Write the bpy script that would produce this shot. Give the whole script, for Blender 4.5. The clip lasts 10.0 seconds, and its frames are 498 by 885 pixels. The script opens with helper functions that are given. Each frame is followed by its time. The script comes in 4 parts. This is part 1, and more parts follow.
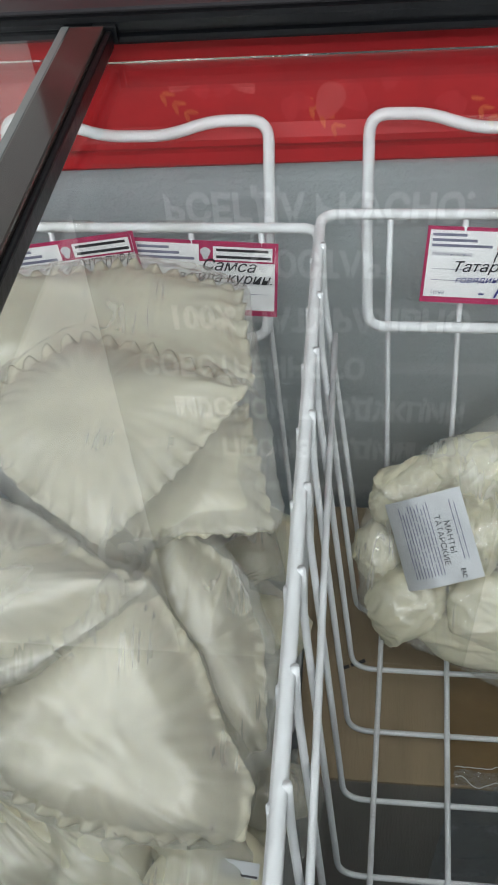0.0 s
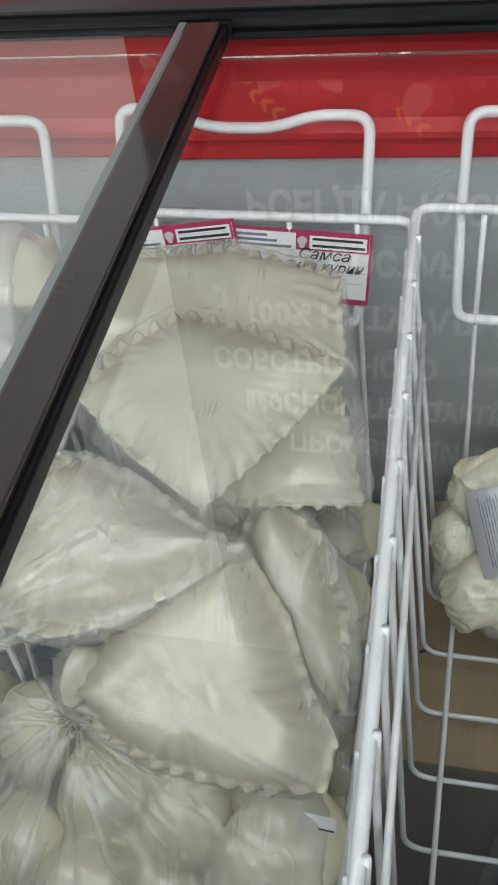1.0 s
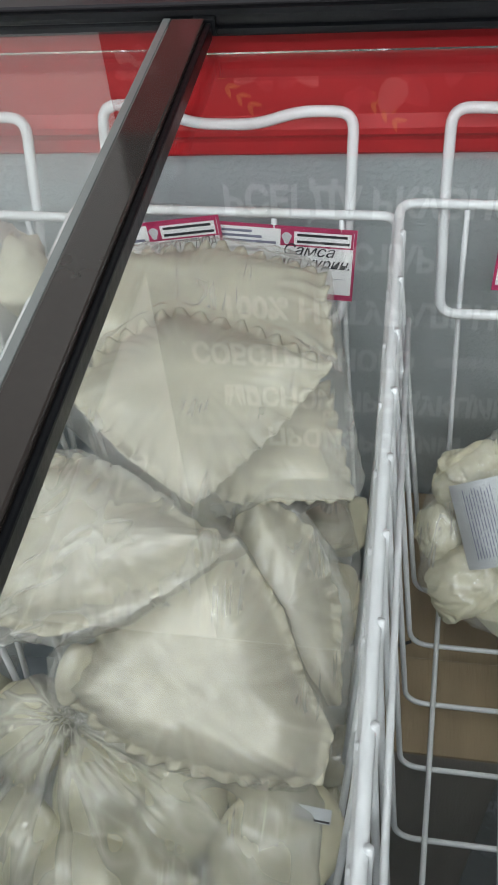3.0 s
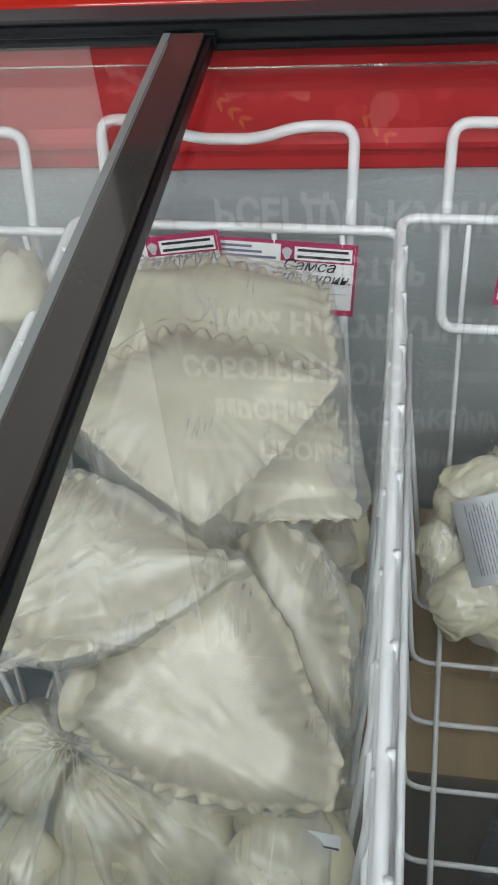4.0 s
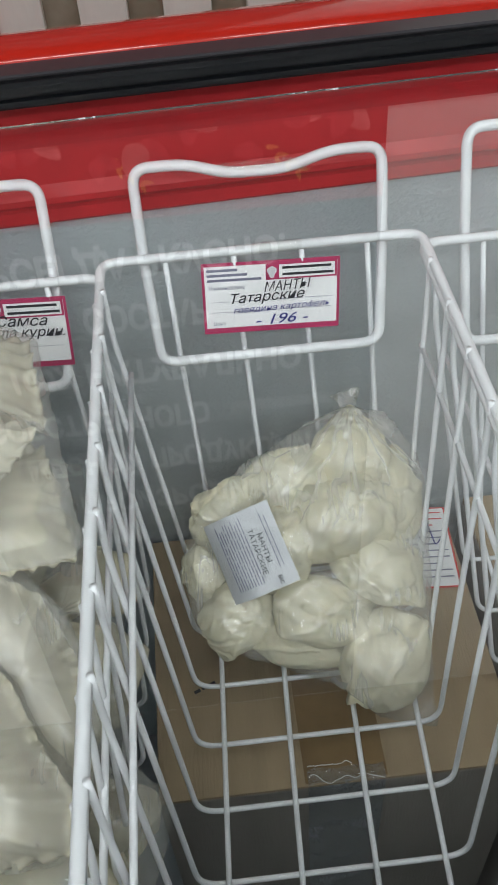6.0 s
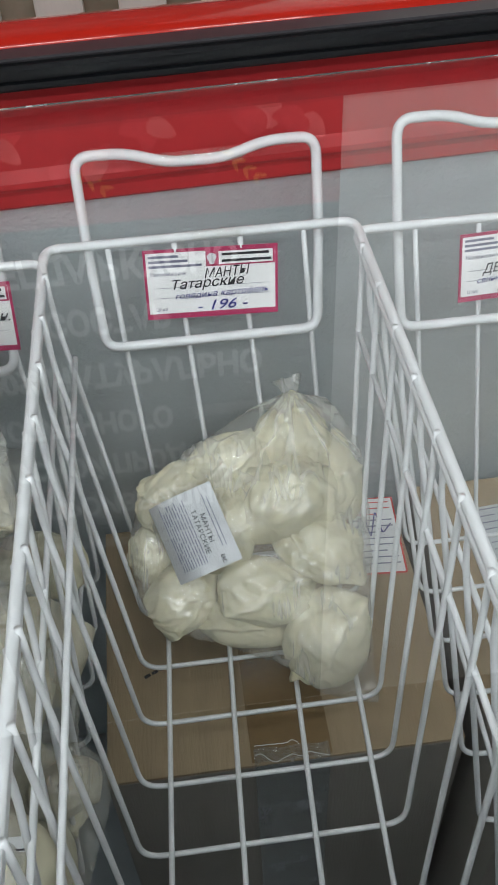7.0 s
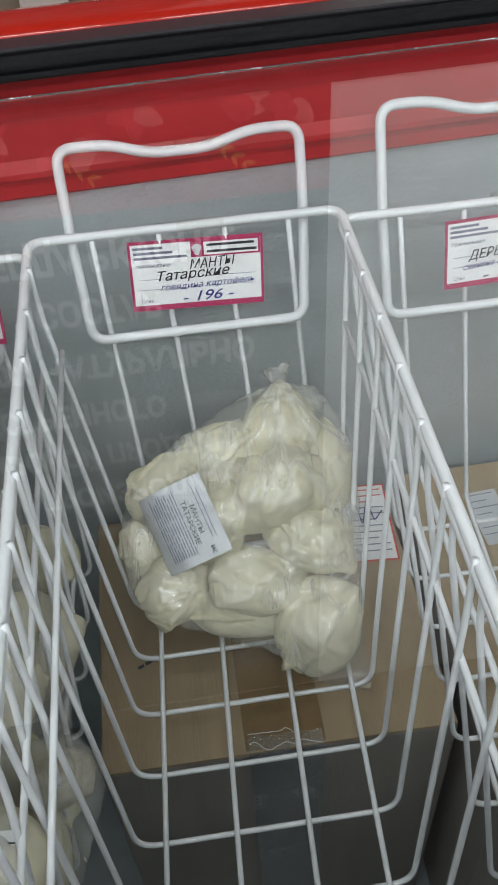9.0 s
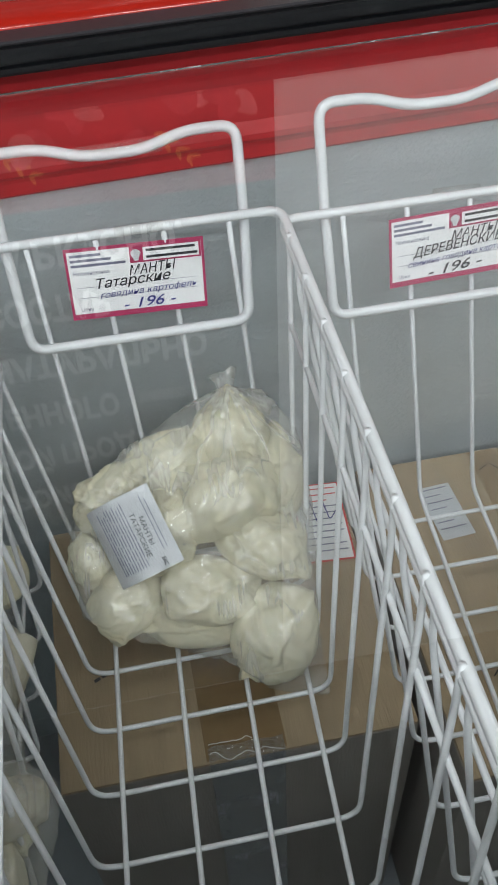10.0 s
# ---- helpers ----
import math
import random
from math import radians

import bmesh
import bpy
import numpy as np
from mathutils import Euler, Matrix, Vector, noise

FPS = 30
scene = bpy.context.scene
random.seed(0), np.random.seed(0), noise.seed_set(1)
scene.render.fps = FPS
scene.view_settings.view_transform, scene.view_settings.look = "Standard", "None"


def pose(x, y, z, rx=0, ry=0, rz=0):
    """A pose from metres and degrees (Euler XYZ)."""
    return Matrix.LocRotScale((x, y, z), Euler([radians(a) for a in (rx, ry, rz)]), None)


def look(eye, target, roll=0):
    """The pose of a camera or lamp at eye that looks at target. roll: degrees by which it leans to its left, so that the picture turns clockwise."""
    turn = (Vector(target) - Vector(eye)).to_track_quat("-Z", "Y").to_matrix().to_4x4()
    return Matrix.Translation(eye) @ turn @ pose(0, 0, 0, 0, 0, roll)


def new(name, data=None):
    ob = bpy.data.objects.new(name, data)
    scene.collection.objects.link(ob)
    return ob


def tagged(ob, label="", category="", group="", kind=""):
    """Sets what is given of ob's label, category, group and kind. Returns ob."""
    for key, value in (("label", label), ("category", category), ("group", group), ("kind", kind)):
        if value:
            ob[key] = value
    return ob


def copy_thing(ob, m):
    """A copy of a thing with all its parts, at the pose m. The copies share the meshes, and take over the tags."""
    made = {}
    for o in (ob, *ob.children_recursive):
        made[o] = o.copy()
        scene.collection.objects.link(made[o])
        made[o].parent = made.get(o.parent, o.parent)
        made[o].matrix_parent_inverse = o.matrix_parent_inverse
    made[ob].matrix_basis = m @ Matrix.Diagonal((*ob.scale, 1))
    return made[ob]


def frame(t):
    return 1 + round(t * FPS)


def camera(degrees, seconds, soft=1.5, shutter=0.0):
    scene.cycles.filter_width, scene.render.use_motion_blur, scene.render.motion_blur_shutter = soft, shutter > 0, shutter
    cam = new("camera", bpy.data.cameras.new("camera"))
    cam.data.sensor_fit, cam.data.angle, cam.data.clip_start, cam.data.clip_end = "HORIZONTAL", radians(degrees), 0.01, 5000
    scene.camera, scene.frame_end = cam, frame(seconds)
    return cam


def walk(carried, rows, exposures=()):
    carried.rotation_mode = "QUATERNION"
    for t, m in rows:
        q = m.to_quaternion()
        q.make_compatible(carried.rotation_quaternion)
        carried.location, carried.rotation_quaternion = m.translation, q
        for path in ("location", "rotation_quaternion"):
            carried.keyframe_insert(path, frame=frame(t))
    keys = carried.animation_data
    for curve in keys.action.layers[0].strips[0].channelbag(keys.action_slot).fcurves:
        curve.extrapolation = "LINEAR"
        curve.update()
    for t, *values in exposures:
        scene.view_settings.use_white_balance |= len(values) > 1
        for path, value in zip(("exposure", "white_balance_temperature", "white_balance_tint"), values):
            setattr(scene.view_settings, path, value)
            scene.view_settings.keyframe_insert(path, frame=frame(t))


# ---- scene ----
cam = camera(31.5, 10.0, soft=1.7)
PATH = [
    (0, (0.019, -0.461, 1.116), (-0.202, 0.848, -0.38), -5.5),
    (0.5, (0.013, -0.483, 1.123), (-0.32, 0.811, -0.365), -7.3),
    (1, (0.005, -0.488, 1.126), (-0.349, 0.804, -0.359), -7.1),
    (1.5, (-0.002, -0.486, 1.127), (-0.367, 0.804, -0.357), -6.7),
    (2, (-0.009, -0.49, 1.126), (-0.384, 0.784, -0.37), -6.9),
    (2.5, (-0.006, -0.491, 1.125), (-0.347, 0.779, -0.382), -6.7),
    (3, (-0.003, -0.49, 1.129), (-0.299, 0.801, -0.369), -6.0),
    (4.5, (-0.017, -0.483, 1.126), (-0.265, 0.838, -0.355), -5.0),
    (5, (-0.007, -0.486, 1.126), (-0.197, 0.846, -0.354), -4.7),
    (5.5, (0.011, -0.495, 1.127), (-0.063, 0.865, -0.337), -4.3),
    (6, (0.066, -0.495, 1.129), (0.126, 0.902, -0.302), -4.3),
    (6.2, (0.083, -0.51, 1.121), (0.181, 0.892, -0.302), -4.3),
    (7.5, (0.087, -0.527, 1.126), (0.203, 0.895, -0.275), -2.6),
    (8, (0.09, -0.525, 1.128), (0.2, 0.903, -0.268), -2.5),
    (8.5, (0.087, -0.519, 1.125), (0.195, 0.898, -0.282), -2.8),
    (9, (0.092, -0.525, 1.125), (0.216, 0.869, -0.304), -3.7),
    (9.5, (0.09, -0.516, 1.114), (0.244, 0.846, -0.343), -3.9),
    (10, (0.103, -0.508, 1.125), (0.312, 0.852, -0.327), -3.1),
]
walk(cam, [(t, look(eye, target, roll)) for t, eye, target, roll in PATH])

# ---- world and lights ----
world = bpy.data.worlds.new("world")
world.use_nodes = True
world.node_tree.nodes["Background"].inputs[0].default_value = (0.9, 0.95, 1.0, 1)
world.node_tree.nodes["Background"].inputs[1].default_value = 0.05
scene.world = world
scene.view_settings.exposure = 0.0


def area_lamp(name, x, y, z, sx, sy, watts, colour=(0.93, 0.975, 1.0)):
    data = bpy.data.lights.new(name, "AREA")
    data.shape, data.size, data.size_y, data.energy, data.color = "RECTANGLE", sx, sy, watts, colour
    ob = new(name, data)
    ob.location = (x, y, z)
    return ob


for lx in (-1.25, 0.0, 1.25):
    area_lamp("ceiling_lamp", lx, -1.15, 2.97, 0.9, 0.22, 7.7)
    area_lamp("ceiling_lamp", lx, -2.70, 2.97, 0.9, 0.22, 18.7)


# ---- materials ----
def material(name, colour, rough=0.5, metal=0.0, spread=0.12, scale=12.0, bump=0.0, bump_scale=200.0, stretch=(1, 1, 1), spec=0.5, coat=0.0, stain=None, sss=0.0):
    """A node material: base colour varied at two scales, roughness variation and fine relief."""
    m = bpy.data.materials.new(name)
    m.use_nodes = True
    n, l = m.node_tree.nodes, m.node_tree.links
    b = n["Principled BSDF"]
    b.inputs["Metallic"].default_value, b.inputs["Specular IOR Level"].default_value = metal, spec
    b.inputs["Coat Weight"].default_value, b.inputs["Coat Roughness"].default_value = coat, 0.06
    if sss:
        b.inputs["Subsurface Weight"].default_value = sss
        b.inputs["Subsurface Radius"].default_value = (0.012, 0.009, 0.005)
        b.inputs["Subsurface Scale"].default_value = 0.6
    co = n.new("ShaderNodeTexCoord")
    mp = n.new("ShaderNodeMapping")
    mp.inputs["Scale"].default_value = stretch
    l.new(co.outputs["Object"], mp.inputs[0])
    big, fine = n.new("ShaderNodeTexNoise"), n.new("ShaderNodeTexNoise")
    big.inputs["Scale"].default_value, fine.inputs["Scale"].default_value = scale, scale * 9
    for t in (big, fine):
        t.inputs["Detail"].default_value = 4
        l.new(mp.outputs[0], t.inputs["Vector"])
    add = n.new("ShaderNodeMath")
    add.operation = "MULTIPLY_ADD"
    add.inputs[1].default_value = 0.45
    l.new(fine.outputs["Fac"], add.inputs[0])
    l.new(big.outputs["Fac"], add.inputs[2])
    ramp = n.new("ShaderNodeValToRGB")
    lo = [c * (1 - spread) for c in colour]
    hi = [min(1, c * (1 + spread)) for c in colour]
    ramp.color_ramp.elements[0].position, ramp.color_ramp.elements[1].position = 0.45, 1.0
    ramp.color_ramp.elements[0].color, ramp.color_ramp.elements[1].color = (*(stain or lo), 1), (*hi, 1)
    l.new(add.outputs[0], ramp.inputs[0])
    l.new(ramp.outputs[0], b.inputs["Base Color"])
    r = n.new("ShaderNodeMapRange")
    r.inputs["To Min"].default_value, r.inputs["To Max"].default_value = max(0.02, rough * 0.8), min(1, rough * 1.2)
    l.new(big.outputs["Fac"], r.inputs[0])
    l.new(r.outputs[0], b.inputs["Roughness"])
    if bump:
        bn, bp = n.new("ShaderNodeTexNoise"), n.new("ShaderNodeBump")
        bn.inputs["Scale"].default_value, bn.inputs["Detail"].default_value = bump_scale, 3
        bp.inputs["Strength"].default_value, bp.inputs["Distance"].default_value = bump, 0.003
        l.new(mp.outputs[0], bn.inputs["Vector"])
        l.new(bn.outputs["Fac"], bp.inputs["Height"])
        l.new(bp.outputs[0], b.inputs["Normal"])
    return m


def film_material(name, body, tint=(0.86, 0.85, 0.78), rough=0.16, gather=None, fan=14.0, relief=1.0, fine=26.0, gloss=0.10, lines=0.35):
    """Thin polythene: mostly see-through, milky in part, with sharp creases that whiten and glint; they run out from gather, where there is one."""
    m = bpy.data.materials.new(name)
    m.use_nodes = True
    n, l = m.node_tree.nodes, m.node_tree.links
    n.remove(n["Principled BSDF"])
    out = n["Material Output"]
    co = n.new("ShaderNodeTexCoord")

    def op(kind, first, second=0.0):
        q = n.new("ShaderNodeMath")
        q.operation = kind
        for socket, value in zip(q.inputs, (first, second)):
            if isinstance(value, (int, float)):
                socket.default_value = value
            else:
                l.new(value, socket)
        return q.outputs[0]

    def ridges(vector, scale, detail, distortion, sharpness=5.0):
        t = n.new("ShaderNodeTexNoise")
        t.inputs["Scale"].default_value, t.inputs["Detail"].default_value, t.inputs["Distortion"].default_value = scale, detail, distortion
        l.new(vector, t.inputs["Vector"])
        return op("MAXIMUM", op("SUBTRACT", 1.0, op("MULTIPLY", op("ABSOLUTE", op("SUBTRACT", t.outputs["Fac"], 0.5)), sharpness)), 0.0)

    mp = n.new("ShaderNodeMapping")
    mp.inputs["Scale"].default_value, mp.inputs["Rotation"].default_value = (4.2, 0.55, 0.8), (0, 0, 0.6)
    l.new(co.outputs["Object"], mp.inputs[0])
    patch = n.new("ShaderNodeTexNoise")
    patch.inputs["Scale"].default_value, patch.inputs["Detail"].default_value = 30.0, 1
    l.new(co.outputs["Object"], patch.inputs["Vector"])
    some = op("MINIMUM", op("MAXIMUM", op("MULTIPLY", op("SUBTRACT", patch.outputs["Fac"], 0.42), 3.5), 0.0), 1.0)
    streak = op("MULTIPLY", ridges(mp.outputs[0], fine, 2, 1.6), some)
    crumple = ridges(co.outputs["Object"], fine * 2.2, 2, 0.6, 3.0)
    height = op("MULTIPLY", crumple, 0.4)
    sharp = op("MULTIPLY", op("POWER", streak, 2.0), 0.6)
    if gather is not None:
        sep = n.new("ShaderNodeSeparateXYZ")
        l.new(co.outputs["Object"], sep.inputs[0])
        dx, dy = op("SUBTRACT", sep.outputs[0], gather[0]), op("SUBTRACT", sep.outputs[1], gather[1])
        far = op("SQRT", op("ADD", op("MULTIPLY", dx, dx), op("MULTIPLY", dy, dy)))
        ray = n.new("ShaderNodeCombineXYZ")
        l.new(op("DIVIDE", dx, op("ADD", far, 0.004)), ray.inputs[0])
        l.new(op("DIVIDE", dy, op("ADD", far, 0.004)), ray.inputs[1])
        l.new(op("MULTIPLY", far, 5.0), ray.inputs[2])
        spokes = ridges(ray.outputs[0], fan * 0.3, 1, 0.3)
        near = op("DIVIDE", 0.035, op("ADD", far, 0.03))
        height = op("ADD", height, op("MULTIPLY", op("MULTIPLY", spokes, near), 1.6))
        sharp = op("ADD", sharp, op("MULTIPLY", op("MULTIPLY", op("POWER", spokes, 2.0), near), 1.0))
    bp, soft = n.new("ShaderNodeBump"), n.new("ShaderNodeBump")
    bp.inputs["Strength"].default_value, bp.inputs["Distance"].default_value = 0.5 * relief, 0.0022
    soft.inputs["Strength"].default_value, soft.inputs["Distance"].default_value = 0.25 * relief, 0.0022
    l.new(height, bp.inputs["Height"])
    l.new(height, soft.inputs["Height"])
    tr, di, tl, gl = (n.new(k) for k in ("ShaderNodeBsdfTransparent", "ShaderNodeBsdfDiffuse", "ShaderNodeBsdfTranslucent", "ShaderNodeBsdfGlossy"))
    tr.inputs[0].default_value = (0.98, 0.98, 0.97, 1)
    di.inputs[0].default_value = tl.inputs[0].default_value = (*tint, 1)
    gl.inputs["Roughness"].default_value = rough
    l.new(soft.outputs[0], di.inputs["Normal"])
    l.new(bp.outputs[0], gl.inputs["Normal"])
    milk, veil, skin = (n.new("ShaderNodeMixShader") for _ in range(3))
    milk.inputs[0].default_value = 0.35
    l.new(di.outputs[0], milk.inputs[1])
    l.new(tl.outputs[0], milk.inputs[2])
    cloud = n.new("ShaderNodeTexNoise")
    cloud.inputs["Scale"].default_value = 22.0
    l.new(co.outputs["Object"], cloud.inputs["Vector"])
    base = op("MULTIPLY", op("ADD", cloud.outputs["Fac"], 0.5), body)
    l.new(op("MINIMUM", op("ADD", base, op("MULTIPLY", sharp, lines)), 0.9), veil.inputs[0])
    l.new(tr.outputs[0], veil.inputs[1])
    l.new(milk.outputs[0], veil.inputs[2])
    l.new(op("MINIMUM", op("ADD", gloss, op("MULTIPLY", sharp, gloss * 0.5)), 0.5), skin.inputs[0])
    l.new(veil.outputs[0], skin.inputs[1])
    l.new(gl.outputs[0], skin.inputs[2])
    l.new(skin.outputs[0], out.inputs["Surface"])
    return m


def glass_material(name):
    m = bpy.data.materials.new(name)
    m.use_nodes = True
    b = m.node_tree.nodes["Principled BSDF"]
    b.inputs["Base Color"].default_value = (0.97, 0.985, 0.975, 1)
    b.inputs["Transmission Weight"].default_value, b.inputs["Roughness"].default_value, b.inputs["IOR"].default_value = 1.0, 0.0, 1.80
    return m


WHITE_WIRE = material("white plastic coated wire", (0.70, 0.715, 0.73), 0.36, spread=0.08, scale=40, bump=0.12, bump_scale=320)
RED = material("red painted plastic", (0.76, 0.030, 0.016), 0.22, spread=0.10, scale=6, coat=1.0)
RED_LINER = material("red liner plastic", (0.42, 0.016, 0.020), 0.45, spread=0.12, scale=6, bump=0.05, bump_scale=120, spec=0.3)
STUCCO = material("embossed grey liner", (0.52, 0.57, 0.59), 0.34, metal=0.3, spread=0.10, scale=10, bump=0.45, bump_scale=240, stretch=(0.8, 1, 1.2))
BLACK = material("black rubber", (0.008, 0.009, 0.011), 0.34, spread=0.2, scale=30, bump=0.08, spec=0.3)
# liner floor: grey lowered so the colour holds the shade deep in the freezer
LINER_SHADED = material("grey liner darkened for shade", (0.26, 0.29, 0.31), 0.5, spread=0.2, scale=9, bump=0.2, bump_scale=120)
DARK_GREY = material("dark grey plastic", (0.065, 0.062, 0.068), 0.32, spread=0.1, scale=20)
BAR = material("glossy dark brown trim", (0.060, 0.050, 0.045), 0.10, spread=0.1, scale=20, coat=1.0)
SILVER = material("cut glass edge", (0.45, 0.48, 0.47), 0.25, metal=0.3, spread=0.1)
GLASS = glass_material("clear lid glass")
CARD = material("brown cardboard", (0.34, 0.255, 0.155), 0.72, spread=0.16, scale=7, bump=0.25, bump_scale=60, stretch=(9, 1, 1))
# carton walls: same cardboard as the flaps, shade put in by greying its colour
CARD_SIDE = material("cardboard wall greyed for shade", (0.29, 0.265, 0.235), 0.78, spread=0.14, scale=8, bump=0.25, bump_scale=60, stretch=(9, 1, 1))
TAPE = material("brown packing tape", (0.235, 0.155, 0.075), 0.16, spread=0.15, scale=18, bump=0.3, bump_scale=40, coat=0.6)
CLEAR_TAPE = film_material("clear packing tape", 0.03, rough=0.12, gloss=0.05)
SHINY_TAPE = film_material("wrinkled shiny tape", 0.24, tint=(0.66, 0.69, 0.71), rough=0.14, gloss=0.22, fine=80.0, lines=0.9, relief=1.6)
TAPE_CRUMPLE = film_material("crumpled tape end", 0.10, rough=0.10, gloss=0.30, fine=60.0, lines=0.8, relief=1.5)
TAPE_GLINT = material("white glint on tape", (0.86, 0.86, 0.82), 0.15, spread=0.05, scale=60, coat=1.0)
DOUGH = material("pale raw dough", (0.62, 0.585, 0.43), 0.6, spread=0.20, scale=30, bump=0.4, bump_scale=60, sss=0.08)
DOUGH_PALE = material("pale floured dough", (0.50, 0.47, 0.37), 0.6, spread=0.24, scale=18, bump=0.3, bump_scale=70, sss=0.08)
FILM = film_material("clear polythene", 0.15, tint=(0.82, 0.815, 0.77), rough=0.26, relief=0.9, fine=20.0, gloss=0.06)
MILKY = film_material("milky polythene", 0.17, tint=(0.84, 0.835, 0.79), rough=0.26, relief=0.9, fine=18.0, gloss=0.06, lines=0.32)
PAPER = material("white paper", (0.82, 0.82, 0.82), 0.6, spread=0.04, scale=30)
STICKER_PAPER = material("grey white sticker paper", (0.54, 0.56, 0.58), 0.5, spread=0.08, scale=30)
CRIMSON = material("crimson print", (0.42, 0.022, 0.10), 0.5, spread=0.08, scale=40)
RED_PRINT = material("red print", (0.62, 0.03, 0.03), 0.5, spread=0.06)
INK = material("black ink", (0.012, 0.012, 0.018), 0.5, spread=0.1)
BLUE_INK = material("blue ink", (0.03, 0.03, 0.22), 0.5, spread=0.1)
FAINT_INK = material("grey ink", (0.18, 0.18, 0.26), 0.55, spread=0.1)
WALL = material("white plaster", (0.84, 0.84, 0.82), 0.8, spread=0.05, scale=3, bump=0.1, bump_scale=40)
BEIGE = material("stained beige plaster", (0.36, 0.325, 0.25), 0.85, spread=0.15, scale=5, bump=0.2, bump_scale=50, stain=(0.24, 0.20, 0.14))
BOARD = material("white painted board", (0.88, 0.86, 0.79), 0.55, spread=0.05, scale=9, bump=0.35, bump_scale=30, stretch=(3, 1, 0.6))
FLOOR = material("grey floor tile", (0.33, 0.32, 0.30), 0.45, spread=0.12, scale=4)
CEILING = material("dark grey ceiling tile", (0.075, 0.075, 0.075), 0.8, spread=0.08, scale=3)
BANNER = material("dark banner vinyl", (0.060, 0.066, 0.066), 0.5, spread=0.15, scale=4)
BANNER_TEXT = material("pale banner print", (0.60, 0.61, 0.59), 0.5, spread=0.06)
BANNER_FAINT = material("faint banner print", (0.30, 0.31, 0.30), 0.5, spread=0.1)
PINK = material("pink petal print", (0.78, 0.26, 0.24), 0.5, spread=0.35, scale=40)
DEEP_PINK = material("deep red petal print", (0.58, 0.07, 0.08), 0.5, spread=0.35, scale=40)
ORANGE = material("orange leaf print", (0.80, 0.38, 0.10), 0.5, spread=0.25, scale=14)
BANNER_RED = material("red banner print", (0.40, 0.028, 0.028), 0.5, spread=0.3, scale=9)


# ---- mesh helpers ----
def part(name, bm, mat, parent=None, label="", smooth=True):
    """Links a bmesh as one mesh object, under parent if there is one."""
    me = bpy.data.meshes.new(name)
    bm.normal_update()
    bm.to_mesh(me)
    bm.free()
    me.materials.append(mat)
    if smooth:
        me.shade_smooth()
    ob = new(name, me)
    if parent:
        ob.parent = parent
    if label:
        ob["label"] = label
    return ob


def thing(name, label, category, m=None, group="", kind=""):
    ob = new(name)
    ob.empty_display_size = 0.02
    if m:
        ob.matrix_basis = m
    return tagged(ob, label, category, group, kind)


def box(bm, x0, x1, y0, y1, z0, z1, bevel=0.0):
    vs = [bm.verts.new((x, y, z)) for z in (z0, z1) for y in (y0, y1) for x in (x0, x1)]
    fs = [bm.faces.new([vs[i] for i in q]) for q in ((0, 2, 3, 1), (4, 5, 7, 6), (0, 1, 5, 4), (2, 6, 7, 3), (0, 4, 6, 2), (1, 3, 7, 5))]
    if bevel:
        es = list({e for f in fs for e in f.edges})
        bmesh.ops.bevel(bm, geom=es, offset=bevel, segments=2, affect="EDGES", profile=0.6)
    return bm


def box_part(name, dims, mat, parent, bevel=0.0015, label=""):
    return part(name, box(bmesh.new(), *dims, bevel), mat, parent, label, smooth=False)


def extrude_profile(prof, x0, x1, closed=True):
    """A profile in (y, z), drawn out along x, with caps."""
    bm = bmesh.new()
    a = [bm.verts.new((x0, y, z)) for y, z in prof]
    b = [bm.verts.new((x1, y, z)) for y, z in prof]
    n = len(prof)
    for i in range(n if closed else n - 1):
        j = (i + 1) % n
        bm.faces.new((a[i], a[j], b[j], b[i]))
    if closed:
        bm.faces.new(a[::-1])
        bm.faces.new(b)
    bmesh.ops.recalc_face_normals(bm, faces=bm.faces)
    return bm


def fillet(pts, radius, closed=False, steps=5):
    """Rounds the corners of a polyline."""
    pts = [Vector(p) for p in pts]
    n, out = len(pts), []
    for i, p in enumerate(pts):
        if not closed and i in (0, n - 1):
            out.append(p)
            continue
        a, b = pts[i - 1] - p, pts[(i + 1) % n] - p
        r = min(radius, a.length * 0.45, b.length * 0.45)
        s, e = p + a.normalized() * r, p + b.normalized() * r
        for k in range(steps + 1):
            t = k / steps
            out.append(s.lerp(p, t).lerp(p.lerp(e, t), t))
    return out


def tube(bm, pts, r, closed=False, seg=10):
    """A round wire along pts."""
    n = len(pts)
    rings, side = [], None
    for i, p in enumerate(pts):
        q0 = pts[i - 1] if (i or closed) else p
        q1 = pts[(i + 1) % n] if (i < n - 1 or closed) else p
        d = (q1 - q0).normalized()
        if side is None:
            side = d.orthogonal().normalized()
        side = (side - d * side.dot(d)).normalized()
        up = d.cross(side)
        rings.append([bm.verts.new(p + (side * math.cos(a) + up * math.sin(a)) * r) for a in (2 * math.pi * k / seg for k in range(seg))])
    for i in range(n if closed else n - 1):
        a, b = rings[i], rings[(i + 1) % n]
        shift = 0
        if closed and i == n - 1:
            shift = min(range(seg), key=lambda s: (a[0].co - b[s].co).length)
        for k in range(seg):
            bm.faces.new((a[k], a[(k + 1) % seg], b[(k + 1 + shift) % seg], b[(k + shift) % seg]))
    if not closed:
        bm.faces.new(rings[0][::-1])
        bm.faces.new(rings[-1])
    return bm


